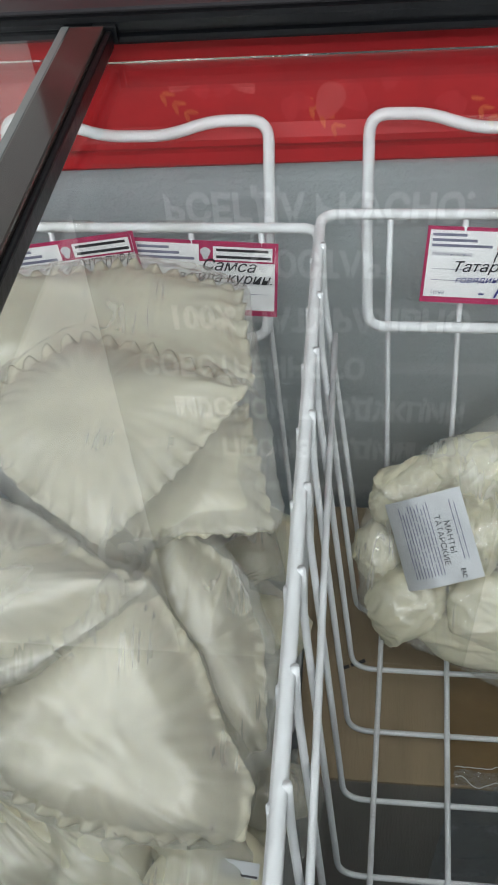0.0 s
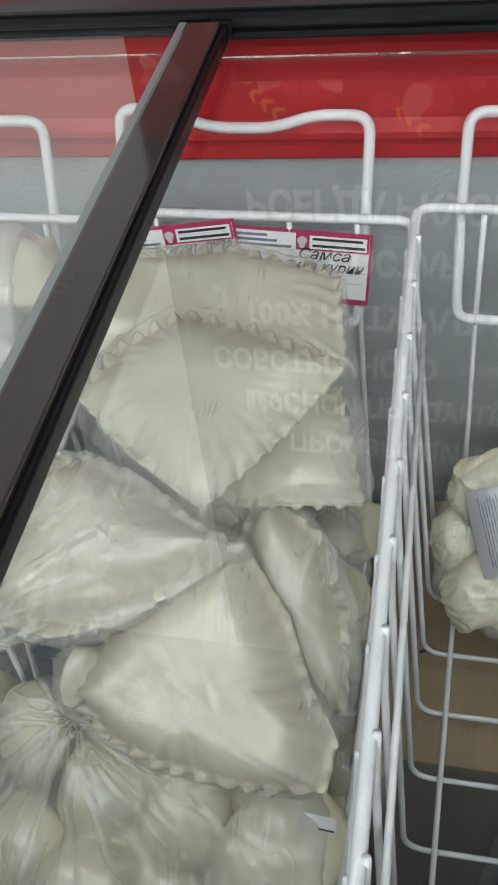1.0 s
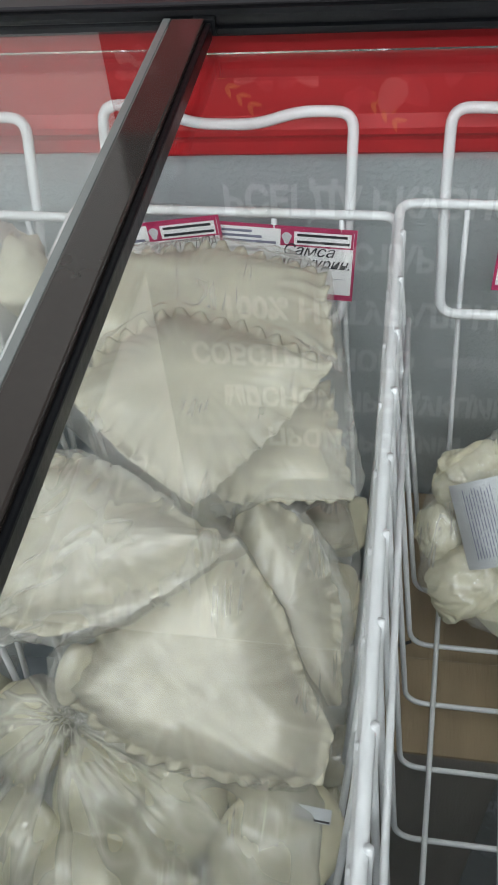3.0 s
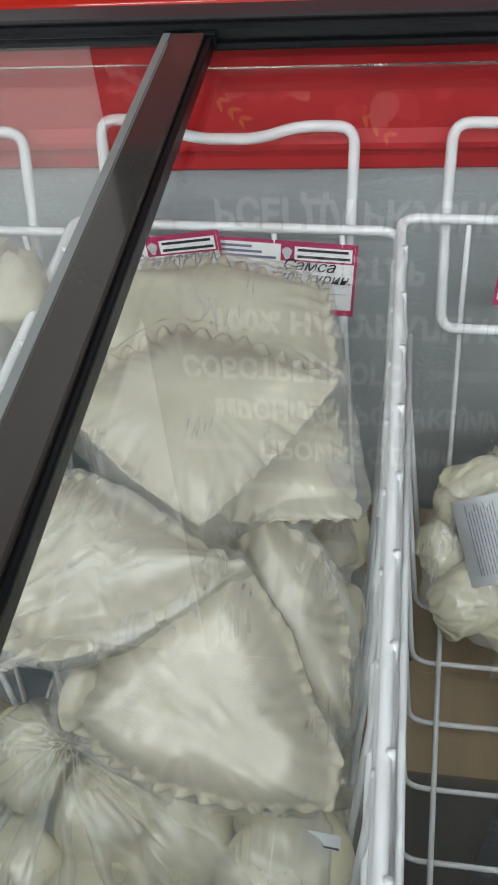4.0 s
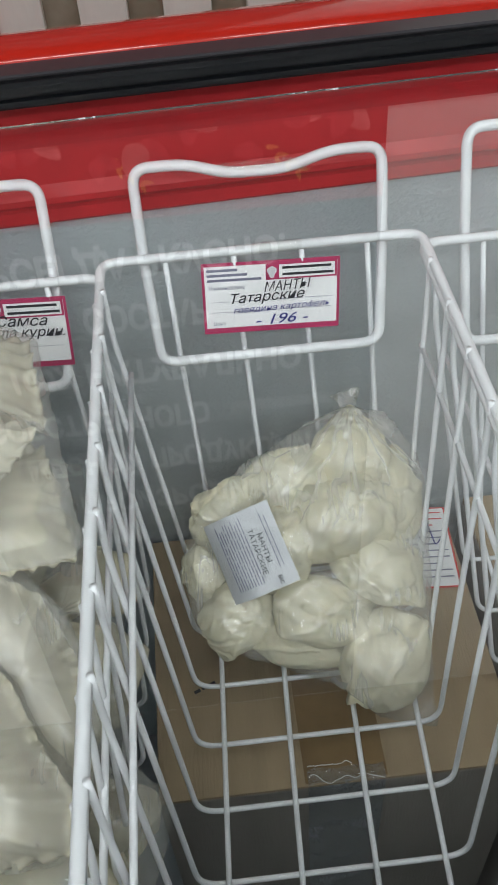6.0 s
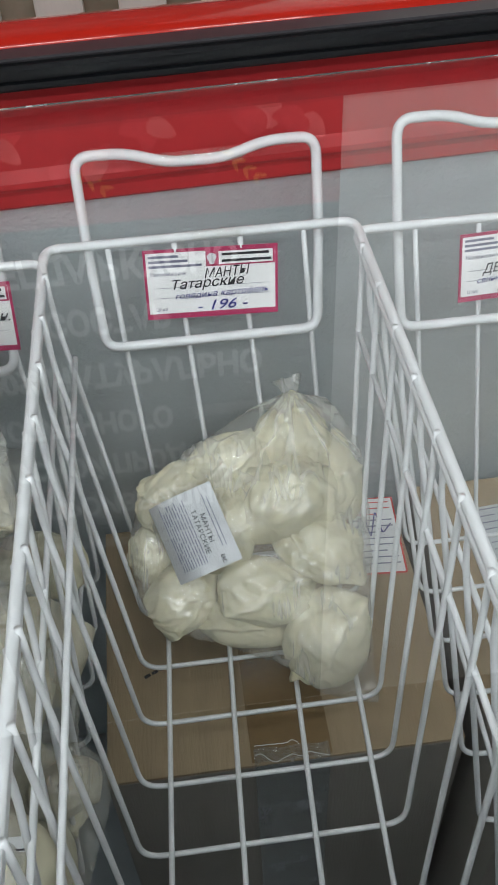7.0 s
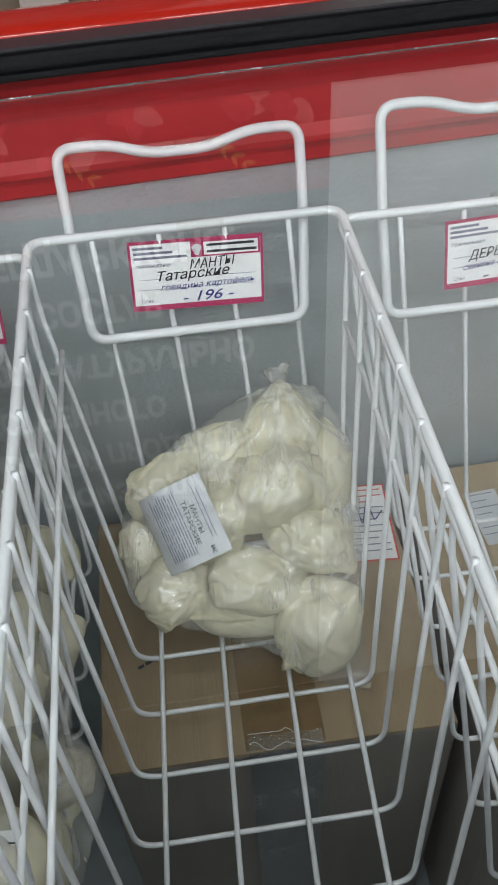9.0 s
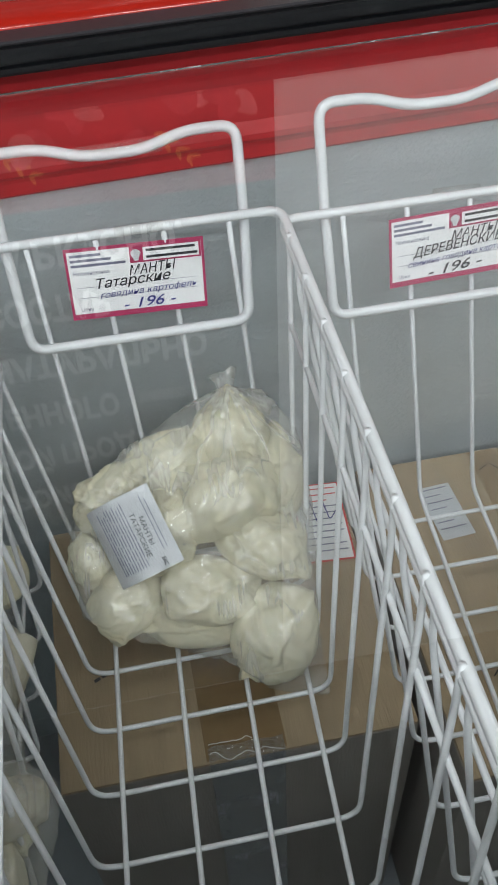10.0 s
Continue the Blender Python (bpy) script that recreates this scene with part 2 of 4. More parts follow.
def lettering(name, body, size, mat, parent, m, width=None, label="", bold=0.0, slant=0.0):
    """Writing as a flat mesh, centred; width: the width that it fills."""
    cu = bpy.data.curves.new(name, "FONT")
    cu.body, cu.size, cu.align_x, cu.align_y, cu.offset = body, size, "CENTER", "CENTER", bold
    cu.shear = slant
    cu.resolution_u = 3
    tmp = new(name, cu)
    bpy.context.view_layer.update()
    me = bpy.data.meshes.new_from_object(tmp.evaluated_get(bpy.context.evaluated_depsgraph_get()))
    w = tmp.dimensions.x
    bpy.data.objects.remove(tmp)
    me.materials.clear()
    me.materials.append(mat)
    ob = new(name, me)
    ob.parent = parent
    s = width / w if width and w else 1.0
    ob.matrix_basis = m @ Matrix.Diagonal((s, 1, 1, 1))
    if label:
        ob["label"] = label
    return ob


def flat_shape(name, pts, z, mat, parent, label=""):
    bm = bmesh.new()
    bm.faces.new([bm.verts.new((x, y, z)) for x, y in pts])
    return part(name, bm, mat, parent, label, smooth=False)


def quad(x0, x1, y0, y1):
    return [(x0, y0), (x1, y0), (x1, y1), (x0, y1)]


# ---- room ----
WALL_Y = 0.755
floor = tagged(box_part("floor", (-3.2, 3.2, -4.2, WALL_Y + 0.12, -0.1, 0.0), FLOOR, None, 0), "grey tiled shop floor", "floor", kind="structure")
ceiling = tagged(box_part("ceiling", (-3.2, 3.2, -4.2, WALL_Y + 0.12, 3.0, 3.1), CEILING, None, 0), "plain dark grey ceiling", "ceiling", kind="structure")
wall_back = tagged(box_part("wall_back", (-3.2, 3.2, WALL_Y, WALL_Y + 0.12, 0, 3.0), WALL, None, 0), "white plastered wall behind the freezer", "wall", kind="structure")
tagged(box_part("wall_left", (-3.2, -3.08, -4.08, WALL_Y, 0, 3.0), WALL, None, 0), "plain white wall", "wall", kind="structure")
tagged(box_part("wall_right", (3.08, 3.2, -4.08, WALL_Y, 0, 3.0), WALL, None, 0), "plain white wall", "wall", kind="structure")
tagged(box_part("wall_front", (-3.2, 3.2, -4.2, -4.08, 0, 3.0), WALL, None, 0), "plain white wall", "wall", kind="structure")
dado = tagged(box_part("wall_dado", (-1.4, 1.4, WALL_Y - 0.012, WALL_Y - 0.001, 0.0, 1.0), BEIGE, None, 0), "stained beige lower wall", "wall", kind="structure")


def slat_mesh():
    bm = box(bmesh.new(), -0.032, 0.032, -0.018, 0.0, 0.02, 0.985, 0.004)
    me = bpy.data.meshes.new("slat")
    bm.to_mesh(me)
    bm.free()
    me.materials.append(BOARD)
    return me


SLAT = slat_mesh()
for k in range(-11, 12):
    ob = new("slat", SLAT)
    ob.parent = dado
    ob.location = (-0.029 + 0.110 * k, WALL_Y - 0.0125, 0)
    ob.rotation_euler = (0, 0, radians(random.uniform(-0.6, 0.6)))

panel = thing("red_panel", "plain red plastic panel on the white boards behind the freezer", "panel")
box_part("board", (-0.62, -0.166, WALL_Y - 0.0390, WALL_Y - 0.0306, 0.673, 0.86), RED, panel, 0.002)

# ---- banner on the wall ----
BX0, BX1, BZ0, BZ1 = -0.446, 0.362, 1.00, 2.985
banner = thing("wall_banner", "dark vinyl banner with pale lettering and flower print on the wall", "banner", pose((BX0 + BX1) / 2, WALL_Y - 0.004, 0, 90, 0, 0))
HALF = (BX1 - BX0) / 2
part("sheet", box(bmesh.new(), -HALF, HALF, BZ0, BZ1, 0.0, 0.002), BANNER, banner, smooth=False)
flat_shape("print_band", quad(-HALF, HALF, BZ0, 1.40), 0.0028, BANNER_RED, banner, "dark red printed band")
for words, z, width in (("ВСЕГДА ВКУСНО.", 1.475, 0.49), ("СОСТАВ", 1.585, 0.22), ("100% НАТУРАЛЬНО", 1.708, 0.53), ("СОБСТВЕННОГО", 1.826, 0.43), ("МЯСНОЙ ПРОДУКЦИИ", 1.94, 0.57), ("ПРОИЗВОДИМ", 2.06, 0.40)):
    x = -0.125 if words == "СОБСТВЕННОГО" else 0.0
    lettering("lettering", words, 0.072, BANNER_TEXT, banner, pose(x, z, 0.0035), width, bold=0.0030)
for x0, x1, z in ((0.13, 0.33, 1.826), (-0.37, -0.23, 2.06), (0.23, 0.37, 2.06), (-0.24, 0.26, 2.19)):
    flat_shape("text_bar", quad(x0, x1, z - 0.014, z + 0.014), 0.0035, BANNER_FAINT, banner)


def petal(cx, cz, length, width, turn, mat, name):
    pts = []
    for k in range(16):
        a = 2 * math.pi * k / 16
        u, v = math.cos(a) * length / 2, math.sin(a) * width / 2 * (1 - 0.35 * math.cos(a))
        pts.append((cx + u * math.cos(turn) - v * math.sin(turn), cz + u * math.sin(turn) + v * math.cos(turn)))
    return flat_shape(name, pts, 0.0032 + 0.0002 * random.random(), mat, banner)


rng = random.Random(4)
for row in range(2):
    for k in range(10):
        cx = -0.35 + 0.078 * k + rng.uniform(-0.02, 0.02)
        cz = 1.12 + 0.15 * row + rng.uniform(-0.03, 0.03)
        big = rng.uniform(0.8, 1.4)
        a0 = rng.uniform(0, 6)
        for j in range(rng.choice((2, 3, 5))):
            a = a0 + j * 1.2
            petal(cx + 0.022 * big * math.cos(a), cz + 0.022 * big * math.sin(a), 0.046 * big, 0.030 * big, a, PINK if (j + k) % 3 == 0 else DEEP_PINK, "petal")
        if k % 3 == row:
            for j in range(7):
                petal(cx + 0.024 + 0.008 * j, cz + 0.010 + 0.016 * ((j % 2) - 0.5) + 0.007 * j, 0.020, 0.007, 1.3 if j % 2 else 0.1, ORANGE, "leaf")

# ---- freezer ----
FX0, FX1, FY0, FY1 = -0.95, 0.95, -0.56, 0.05
freezer = thing("chest_freezer", "red and black chest freezer with grey liner and sliding glass lids", "freezer", kind="")
W = 0.05
box_part("back_wall", (FX0, FX1, FY1 + 0.004, FY1 + W, 0.05, 0.890), STUCCO, freezer, 0.002, "embossed grey metal liner")
box_part("front_wall", (FX0, FX1, FY0 - W, FY0, 0.05, 0.890), STUCCO, freezer, 0.002)
box_part("side_wall", (FX0 - W, FX0, FY0 - W, FY1 + W, 0.05, 0.890), STUCCO, freezer, 0.002)
box_part("side_wall", (FX1, FX1 + W, FY0 - W, FY1 + W, 0.05, 0.890), STUCCO, freezer, 0.002)
box_part("liner_floor", (FX0, FX1, FY0, FY1 + 0.004, 0.03, 0.055), LINER_SHADED, freezer, 0)
box_part("outer_back", (FX0 - W, FX1 + W, FY1 + W + 0.001, FY1 + W + 0.012, 0.02, 0.885), RED, freezer, 0.003)
box_part("outer_front", (FX0 - W, FX1 + W, FY0 - W - 0.012, FY0 - W - 0.001, 0.02, 0.885), RED, freezer, 0.003)
# red collar above the grey liner, with a rolled lip
collar = [(0.0535, 0.8990), (0.049, 0.8990), (0.049, 0.837), (0.0470, 0.8330), (0.0450, 0.8290), (0.0448, 0.8250), (0.0470, 0.8220), (0.0480, 0.8190), (0.0480, 0.8105), (0.0495, 0.8085), (0.0535, 0.8085)]
part("collar", extrude_profile(collar, FX0, FX1), RED_LINER, freezer, "red plastic collar above the liner", smooth=False)
# black sliding rail with two channels
rail = [(0.0535, 0.8975), (0.0355, 0.8975), (0.0345, 0.8990), (0.0345, 0.9022), (0.0375, 0.9030), (0.0375, 0.9048), (0.0345, 0.9056), (0.034, 0.9105), (0.0345, 0.9135), (0.0385, 0.9135), (0.0535, 0.9130)]
part("rail", extrude_profile(rail, FX0 - 0.03, FX1 + 0.03), BLACK, freezer, "black rubber lid rail", smooth=False)
frame_strip = [(0.0390, 0.9137), (0.0385, 0.9150), (0.0400, 0.9160), (0.0570, 0.9160), (0.0570, 0.9080), (0.0540, 0.9080), (0.0540, 0.9137)]
part("frame_strip", extrude_profile(frame_strip, FX0 - 0.03, FX1 + 0.03), DARK_GREY, freezer, "dark grey plastic frame strip", smooth=False)
bumper = [(0.0575, 0.9075)] + [(0.0805 - 0.023 * math.cos(a), 0.9130 + 0.0095 * math.sin(a)) for a in (math.pi * k / 12 for k in range(13))] + [(0.112, 0.89), (0.1135, 0.87), (0.0575, 0.87)]
part("bumper", extrude_profile(bumper, FX0 - 0.07, FX1 + 0.07), RED, freezer, "glossy red rounded bumper")
front_rail = [(FY0 + 0.02, 0.8905), (FY0 + 0.02, 0.9135), (FY0 - 0.05, 0.916), (FY0 - 0.085, 0.905), (FY0 - 0.085, 0.875), (FY0 - 0.05, 0.8905)]
part("front_rail", extrude_profile(front_rail, FX0 - 0.07, FX1 + 0.07), BLACK, freezer)

# lids: the lower pane to the right, the upper one with its dark handle trim to the left
GZ = 0.893
lower_pane = box_part("lid_glass", (-0.30, 0.93, FY0 + 0.03, 0.024, GZ - 0.004, GZ), GLASS, freezer, 0, "clear lower sliding glass lid")
lower_pane.visible_shadow = False
upper_lid = part("upper_lid", box(bmesh.new(), -0.93, -0.140, FY0 + 0.03, 0.0335, 0.9040, 0.9080), GLASS, freezer, "clear upper sliding glass lid", smooth=False)
upper_lid.visible_shadow = False
box_part("trim", (-0.1395, -0.1195, FY0 + 0.03, 0.018, 0.9010, 0.9110), BAR, upper_lid, 0.0012, "glossy dark brown edge trim")
box_part("gasket", (-0.1193, -0.1155, FY0 + 0.03, 0.017, 0.8990, 0.9085), BLACK, upper_lid, 0.0012, "black brush gasket")
box_part("glass_edge", (-0.1445, -0.1400, FY0 + 0.03, 0.020, 0.9082, 0.9100), SILVER, upper_lid, 0.0005, "pale metal edge strip")
box_part("end_cap", (-0.127, -0.1135, 0.018, 0.0225, 0.9005, 0.9105), BLACK, upper_lid, 0.001, "worn plastic end cap")

TURN = Matrix.Translation((0.10, 0.05, 0)) @ pose(0, 0, 0, 0, 0, 3.0) @ Matrix.Translation((-0.10, -0.05, 0))
for ob in freezer.children:
    if ob is not upper_lid:
        ob.matrix_basis = TURN

# ---- baskets ----
SKEW = 0.045
BW, BL, RIM_Z, BED_Z = 0.214, 0.500, 0.800, 0.525
R_RIM, R_WIRE, R_HANDLE = 0.0032, 0.0019, 0.0036


def wire_part(name, pts, r, parent, closed=False, seg=10):
    return part(name, tube(bmesh.new(), [Vector(p) for p in pts], r, closed, seg), WHITE_WIRE, parent)


def basket(shift, slide=0.0, tall=0.0):
    """A wire basket, its back left rim corner at the origin of x and y. shift: how far its bed sits off to the right; slide: the same for its handle."""
    b = thing("wire_basket", "white plastic-coated wire freezer basket", "basket", group="baskets in the freezer")
    l = fillet([(-0.001, 0, RIM_Z), (BW - 0.003, 0, RIM_Z), (BW - 0.003, -BL, RIM_Z), (-0.001, -BL, RIM_Z)], 0.012, True, 6)
    wire_part("rim", l, R_RIM, b, True)
    # closed handle loop at the back: wavy above the rim, straight below it
    def slope(z):
        return 0.006 + (z - RIM_Z) * 0.32
    loop = [(0.030, 0.724), (0.027, 0.795), (0.0265, 0.8505), (0.060, 0.8505), (0.088, 0.8425), (0.126, 0.8425), (0.154, 0.8505), (0.1875, 0.8505), (0.187, 0.795), (0.184, 0.724)]
    pts = fillet([(x + slide, slope(z) + (0.003 if z < RIM_Z else 0.004), z) for x, z in ((x, z + (tall if z > RIM_Z else 0)) for x, z in loop)], 0.0115, True, 6)
    wire_part("handle", pts, R_HANDLE, b, True)
    pts2 = [Vector((p.x, -BL - (p.y), p.z)) for p in pts]
    wire_part("handle", pts2, R_HANDLE, b, True)
    # cross hoops
    for k in range(10):
        yr, yf = -0.0345 - 0.0447 * k, -0.066 - 0.0465 * k
        if k == 0:
            yf = -0.062
        yf = max(yf, -BL + 0.02)
        lean = SKEW * (yf + 0.16)
        lo, hi = 0.022 + shift + lean, BW - 0.022 + shift + lean
        pts = fillet([(0.0016, yr, RIM_Z + 0.0034), (0.0022, yr - 0.003, RIM_Z - 0.03), (lo - 0.002, yf, BED_Z), (hi + 0.002, yf, BED_Z), (BW - 0.0052, yr - 0.003, RIM_Z - 0.03), (BW - 0.0050, yr, RIM_Z + 0.0034)], 0.016, False, 5)
        wire_part("wire", pts, R_WIRE, b, seg=8)
    # long wires: down the back, along the bed, up the front
    for x0, x1 in ((0.041, 0.047), (0.086, 0.094), (0.131, 0.142), (0.175, 0.187)):
        x1 += shift - 0.008
        pts = fillet([(x0, 0.0005, RIM_Z + 0.002), (x0 + (x1 - x0) * 0.3, -0.010, 0.735), (x1 + SKEW * 0.12, -0.038, BED_Z + 0.0035), (x1 + SKEW * (0.20 - BL), -BL + 0.04, BED_Z + 0.0035), (x0, -BL - 0.0005, RIM_Z + 0.002)], 0.014, False, 5)
        wire_part("wire", pts, R_WIRE, b, seg=8)
    # one long wire half way up each side, outside the hoops
    for side in (0, 1):
        z = 0.735
        x = 0.0075 + shift * 0.24 if side == 0 else BW - 0.0075 + shift * 0.24
        wire_part("wire", [(x, -0.036, z), (x, -0.25, z), (x, -BL + 0.03, z)], R_WIRE, b, seg=8)
    return b


first = basket(0.008)
second = basket(0.008, -0.007, 0.005)
second.matrix_basis = pose(-0.2130, -0.006, -0.0060)
copy_thing(second, pose(-0.4250, -0.012, -0.0120))
third = basket(0.021, 0.004, 0.012)
third.matrix_basis = pose(0.2112, -0.005, -0.005)
copy_thing(first, pose(0.424, 0.004, 0.0))


# ---- cardboard boxes on the freezer's floor ----
def carton(x0, x1, y0, y1, top, label, tape_x):
    c = thing("cardboard_box", label, "box", group="cartons under the baskets")
    body = part("body", box(bmesh.new(), x0, x1, y0, y1, 0.0552, top - 0.004, 0.0015), CARD_SIDE, c, smooth=False)
    for a, b_ in ((x0, tape_x - 0.0008), (tape_x + 0.0008, x1)):
        part("flap", box(bmesh.new(), a + 0.0005, b_ - 0.0005, y0, y1, top - 0.0038, top, 0.001), CARD, c, smooth=False)
    part("tape", box(bmesh.new(), tape_x - 0.032, tape_x + 0.032, y0 + 0.002, y1 - 0.002, top + 0.0003, top + 0.0007), TAPE, c, "shiny brown packing tape", smooth=False)
    part("tape", box(bmesh.new(), tape_x - 0.030, tape_x + 0.030, y0 - 0.0012, y0 - 0.0006, top - 0.36, top - 0.001), SHINY_TAPE, c, "wrinkled clear tape end", smooth=False)
    return c


T1 = 0.455
carton(-0.012, 0.2735, -0.213, 0.040, T1, "brown cardboard carton sealed with shiny packing tape", 0.134)
T2 = 0.465
carton(0.292, 0.585, -0.270, 0.046, T2, "brown cardboard carton with black marker scribbles", 0.44)

# crumpled end of the tape at the carton's front edge
crumple = thing("tape_scrap", "crumpled shiny end of clear packing tape", "tape", pose(0.134, -0.208, T1 + 0.0022))
bm = bmesh.new()
g = {}
for i in range(61):
    for j in range(9):
        x, y = -0.030 + 0.060 * i / 60, -0.006 + 0.012 * j / 8
        g[i, j] = bm.verts.new((x, y + 0.003 * noise.noise(Vector((x * 70, 3, 0))), 0.0016 * (1 - abs(noise.noise(Vector((x * 120, y * 160, 5)))) * 2.5)))
for i in range(60):
    for j in range(8):
        bm.faces.new((g[i, j], g[i + 1, j], g[i + 1, j + 1], g[i, j + 1]))
part("strip", bm, TAPE_CRUMPLE, crumple)
# thin white tubes drawn in place of the highlights on the tape's folds
for y, amp, seed in ((-0.003, 0.005, 1.3), (0.0085, 0.002, 7.0)):
    pts = [Vector((-0.029 + 0.058 * k / 40 * (0.6 if seed == 7 else 1), y + amp * noise.noise(Vector((k * 0.13, seed, 0))) * 1.6, 0.0018 + 0.0008 * noise.noise(Vector((k * 0.3, seed, 3))))) for k in range(41)]
    part("fold", tube(bmesh.new(), pts, 0.00036, seg=5), TAPE_GLINT, crumple, "white glint drawn along a fold")

# printed sheet on the first carton
sheet = thing("paper_label", "white paper label with red border and blue scribble on a carton", "label", pose(0.247, -0.001, T1 + 0.0012, 0, 0, -4))
flat_shape("paper", quad(-0.024, 0.024, -0.047, 0.047), 0.0, RED_PRINT, sheet, "red border")
flat_shape("paper", quad(-0.0222, 0.0222, -0.0452, 0.0452), 0.0003, PAPER, sheet)
for k in range(11):
    z = 0.040 - 0.0075 * k
    flat_shape("text_bar", quad(-0.019, 0.019 - 0.010 * (k % 3 == 2), z - 0.0007, z + 0.0007), 0.0006, RED_PRINT if k < 3 else FAINT_INK, sheet)
part("scribble", tube(bmesh.new(), fillet([Vector(p) for p in ((-0.016, 0.008, 0.0012), (-0.008, 0.026, 0.0012), (-0.004, -0.004, 0.0012), (0.004, 0.028, 0.0012), (0.008, 0.0, 0.0012), (0.017, 0.012, 0.0012))], 0.004), 0.0006, seg=6), BLUE_INK, sheet, "blue pen scribble")
slip = thing("paper_label", "pale grey printed label on a carton", "label", pose(0.362, -0.022, T2 + 0.0012, 0, 0, 4))
flat_shape("paper", quad(-0.016, 0.016, -0.032, 0.032), 0.0, STICKER_PAPER, slip)
for k in range(7):
    z = 0.028 - 0.008 * k
    flat_shape("text_bar", quad(-0.013, 0.012 - 0.009 * (k % 2), z - 0.0006, z + 0.0006), 0.0004, FAINT_INK, slip)
stamp = thing("date_stamp", "small black stamped date on a carton", "stamp", pose(0.030, -0.120, T1 + 0.001, 0, 0, 24))
for k in range(3):
    flat_shape("text_bar", quad(-0.010 + 0.007 * k, -0.0045 + 0.007 * k, -0.0015, 0.0015), 0.0, INK, stamp)
for px, py, turn in ((0.36, -0.19, 10), (0.40, -0.15, 30), (0.37, -0.235, -10), (0.43, 0.02, 0)):
    mk = thing("marker_scribble", "black marker scribble on a carton", "scribble", pose(px, py, T2 + 0.0008, 0, 0, turn))
    part("stroke", tube(bmesh.new(), fillet([Vector(p) for p in ((-0.018, 0.0, 0), (-0.006, 0.008, 0), (0.002, -0.006, 0), (0.010, 0.007, 0), (0.020, -0.002, 0))], 0.006), 0.0006, seg=6), INK, mk)


# ---- price tags ----
def price_tag(label, m, lines, bend=0.004, lean=0.0):
    """A printed tag with a crimson frame, header and writing by hand, slightly bent."""
    t = thing("price_tag", label, "price tag", m, group="price tags on the baskets")
    w, h = 0.0465, 0.0255
    part("card", box(bmesh.new(), -w, w, -h, h, -0.0004, 0.0), CRIMSON, t, "crimson printed frame", smooth=False)
    flat_shape("paper", quad(-w + 0.0018, w - 0.0018, -h + 0.0042, h - 0.0022), 0.0003, PAPER, t, "white paper field")
    flat_shape("header", quad(-0.0035, w - 0.002, h - 0.0135, h - 0.0018), 0.0006, CRIMSON, t, "crimson header")
    flat_shape("header_field", quad(0.0055, w - 0.0035, h - 0.0122, h - 0.0030), 0.0009, PAPER, t)
    for x1, z in ((0.0405, h - 0.0052), (0.0420, h - 0.0098)):
        flat_shape("text_bar", quad(0.0075, x1, z - 0.0009, z + 0.0009), 0.0012, INK, t)
    petal_pts = [(0.0006 + 0.0030 * math.cos(a) * (1 + 0.3 * math.sin(3 * a)), h - 0.0080 + 0.0042 * math.sin(a)) for a in (2 * math.pi * k / 14 for k in range(14))]
    flat_shape("emblem", petal_pts, 0.0009, STICKER_PAPER, t)
    for k, (x1, z) in enumerate(((-0.0225, h - 0.0050), (-0.0160, h - 0.0085), (-0.0065, h - 0.0120))):
        flat_shape("text_bar", quad(-0.0430, x1, z - 0.0009, z + 0.0009), 0.0006, FAINT_INK, t)
    for z in (-0.0005, -0.0080):
        flat_shape("rule", quad(-0.041, 0.041, z - 0.0018, z - 0.0015), 0.0006, FAINT_INK, t)
    lettering("writing", "Наименование", 0.0042, FAINT_INK, t, pose(-0.030, h - 0.0175, 0.0006), 0.024)
    lettering("writing", "Цена", 0.0040, FAINT_INK, t, pose(-0.036, -h + 0.0075, 0.0006), 0.008)
    for k, (words, x, z, size, width, mat, turn) in enumerate(lines):
        lettering("handwriting", words, size, mat, t, pose(x, z, 0.0015 + 0.0002 * k, 0, 0, turn), width, bold=0.00006 if mat is INK or size > 0.009 else 0.0, slant=0.32)
    return t


def on_back(x, z, turn=0.0, y=0.0, lean=-12.0):
    return pose(x, y, z, 90 + lean, 0, 0) @ pose(0, 0, 0, 0, 0, turn)


price_tag("white price tag with crimson frame and handwritten price", on_back(0.1095, 0.7668, -2.2, -0.0080),
          [("МАНТЫ", 0.010, 0.0075, 0.0098, 0.032, INK, 3), ("Татарские", -0.004, 0.0005, 0.0098, 0.050, INK, 2), ("говядина картофель", 0.0065, -0.0075, 0.0062, 0.066, BLUE_INK, 2), ("- 196 -", 0.006, -0.0162, 0.0105, 0.036, BLUE_INK, 2)])
price_tag("white price tag with crimson frame, handwritten name and price", on_back(0.3315, 0.7625, 2.0, -0.0145),
          [("МАНТЫ", 0.014, 0.0075, 0.0090, 0.034, INK, 3), ("ДЕРЕВЕНСКИЕ", 0.002, 0.0000, 0.0098, 0.066, INK, 3), ("свинина говядина картоф", 0.002, -0.0078, 0.0060, 0.072, BLUE_INK, 3), ("- 196 -", 0.0, -0.0162, 0.0105, 0.040, INK, 4)])
price_tag("white price tag partly hidden by the bag before it", on_back(-0.0745, 0.7615, -2.5, -0.0140),
          [("Самса", 0.015, 0.0095, 0.0105, 0.034, INK, -1), ("из тила курин.", 0.010, 0.0015, 0.0098, 0.066, INK, -1)])
price_tag("white price tag tucked behind another one on a basket", on_back(-0.160, 0.7640, 8.0, -0.0175),
          [("МАНТАПУРА", 0.020, 0.0075, 0.0098, 0.044, INK, 2), ("куриный", 0.006, -0.0002, 0.0098, 0.046, INK, 2)])
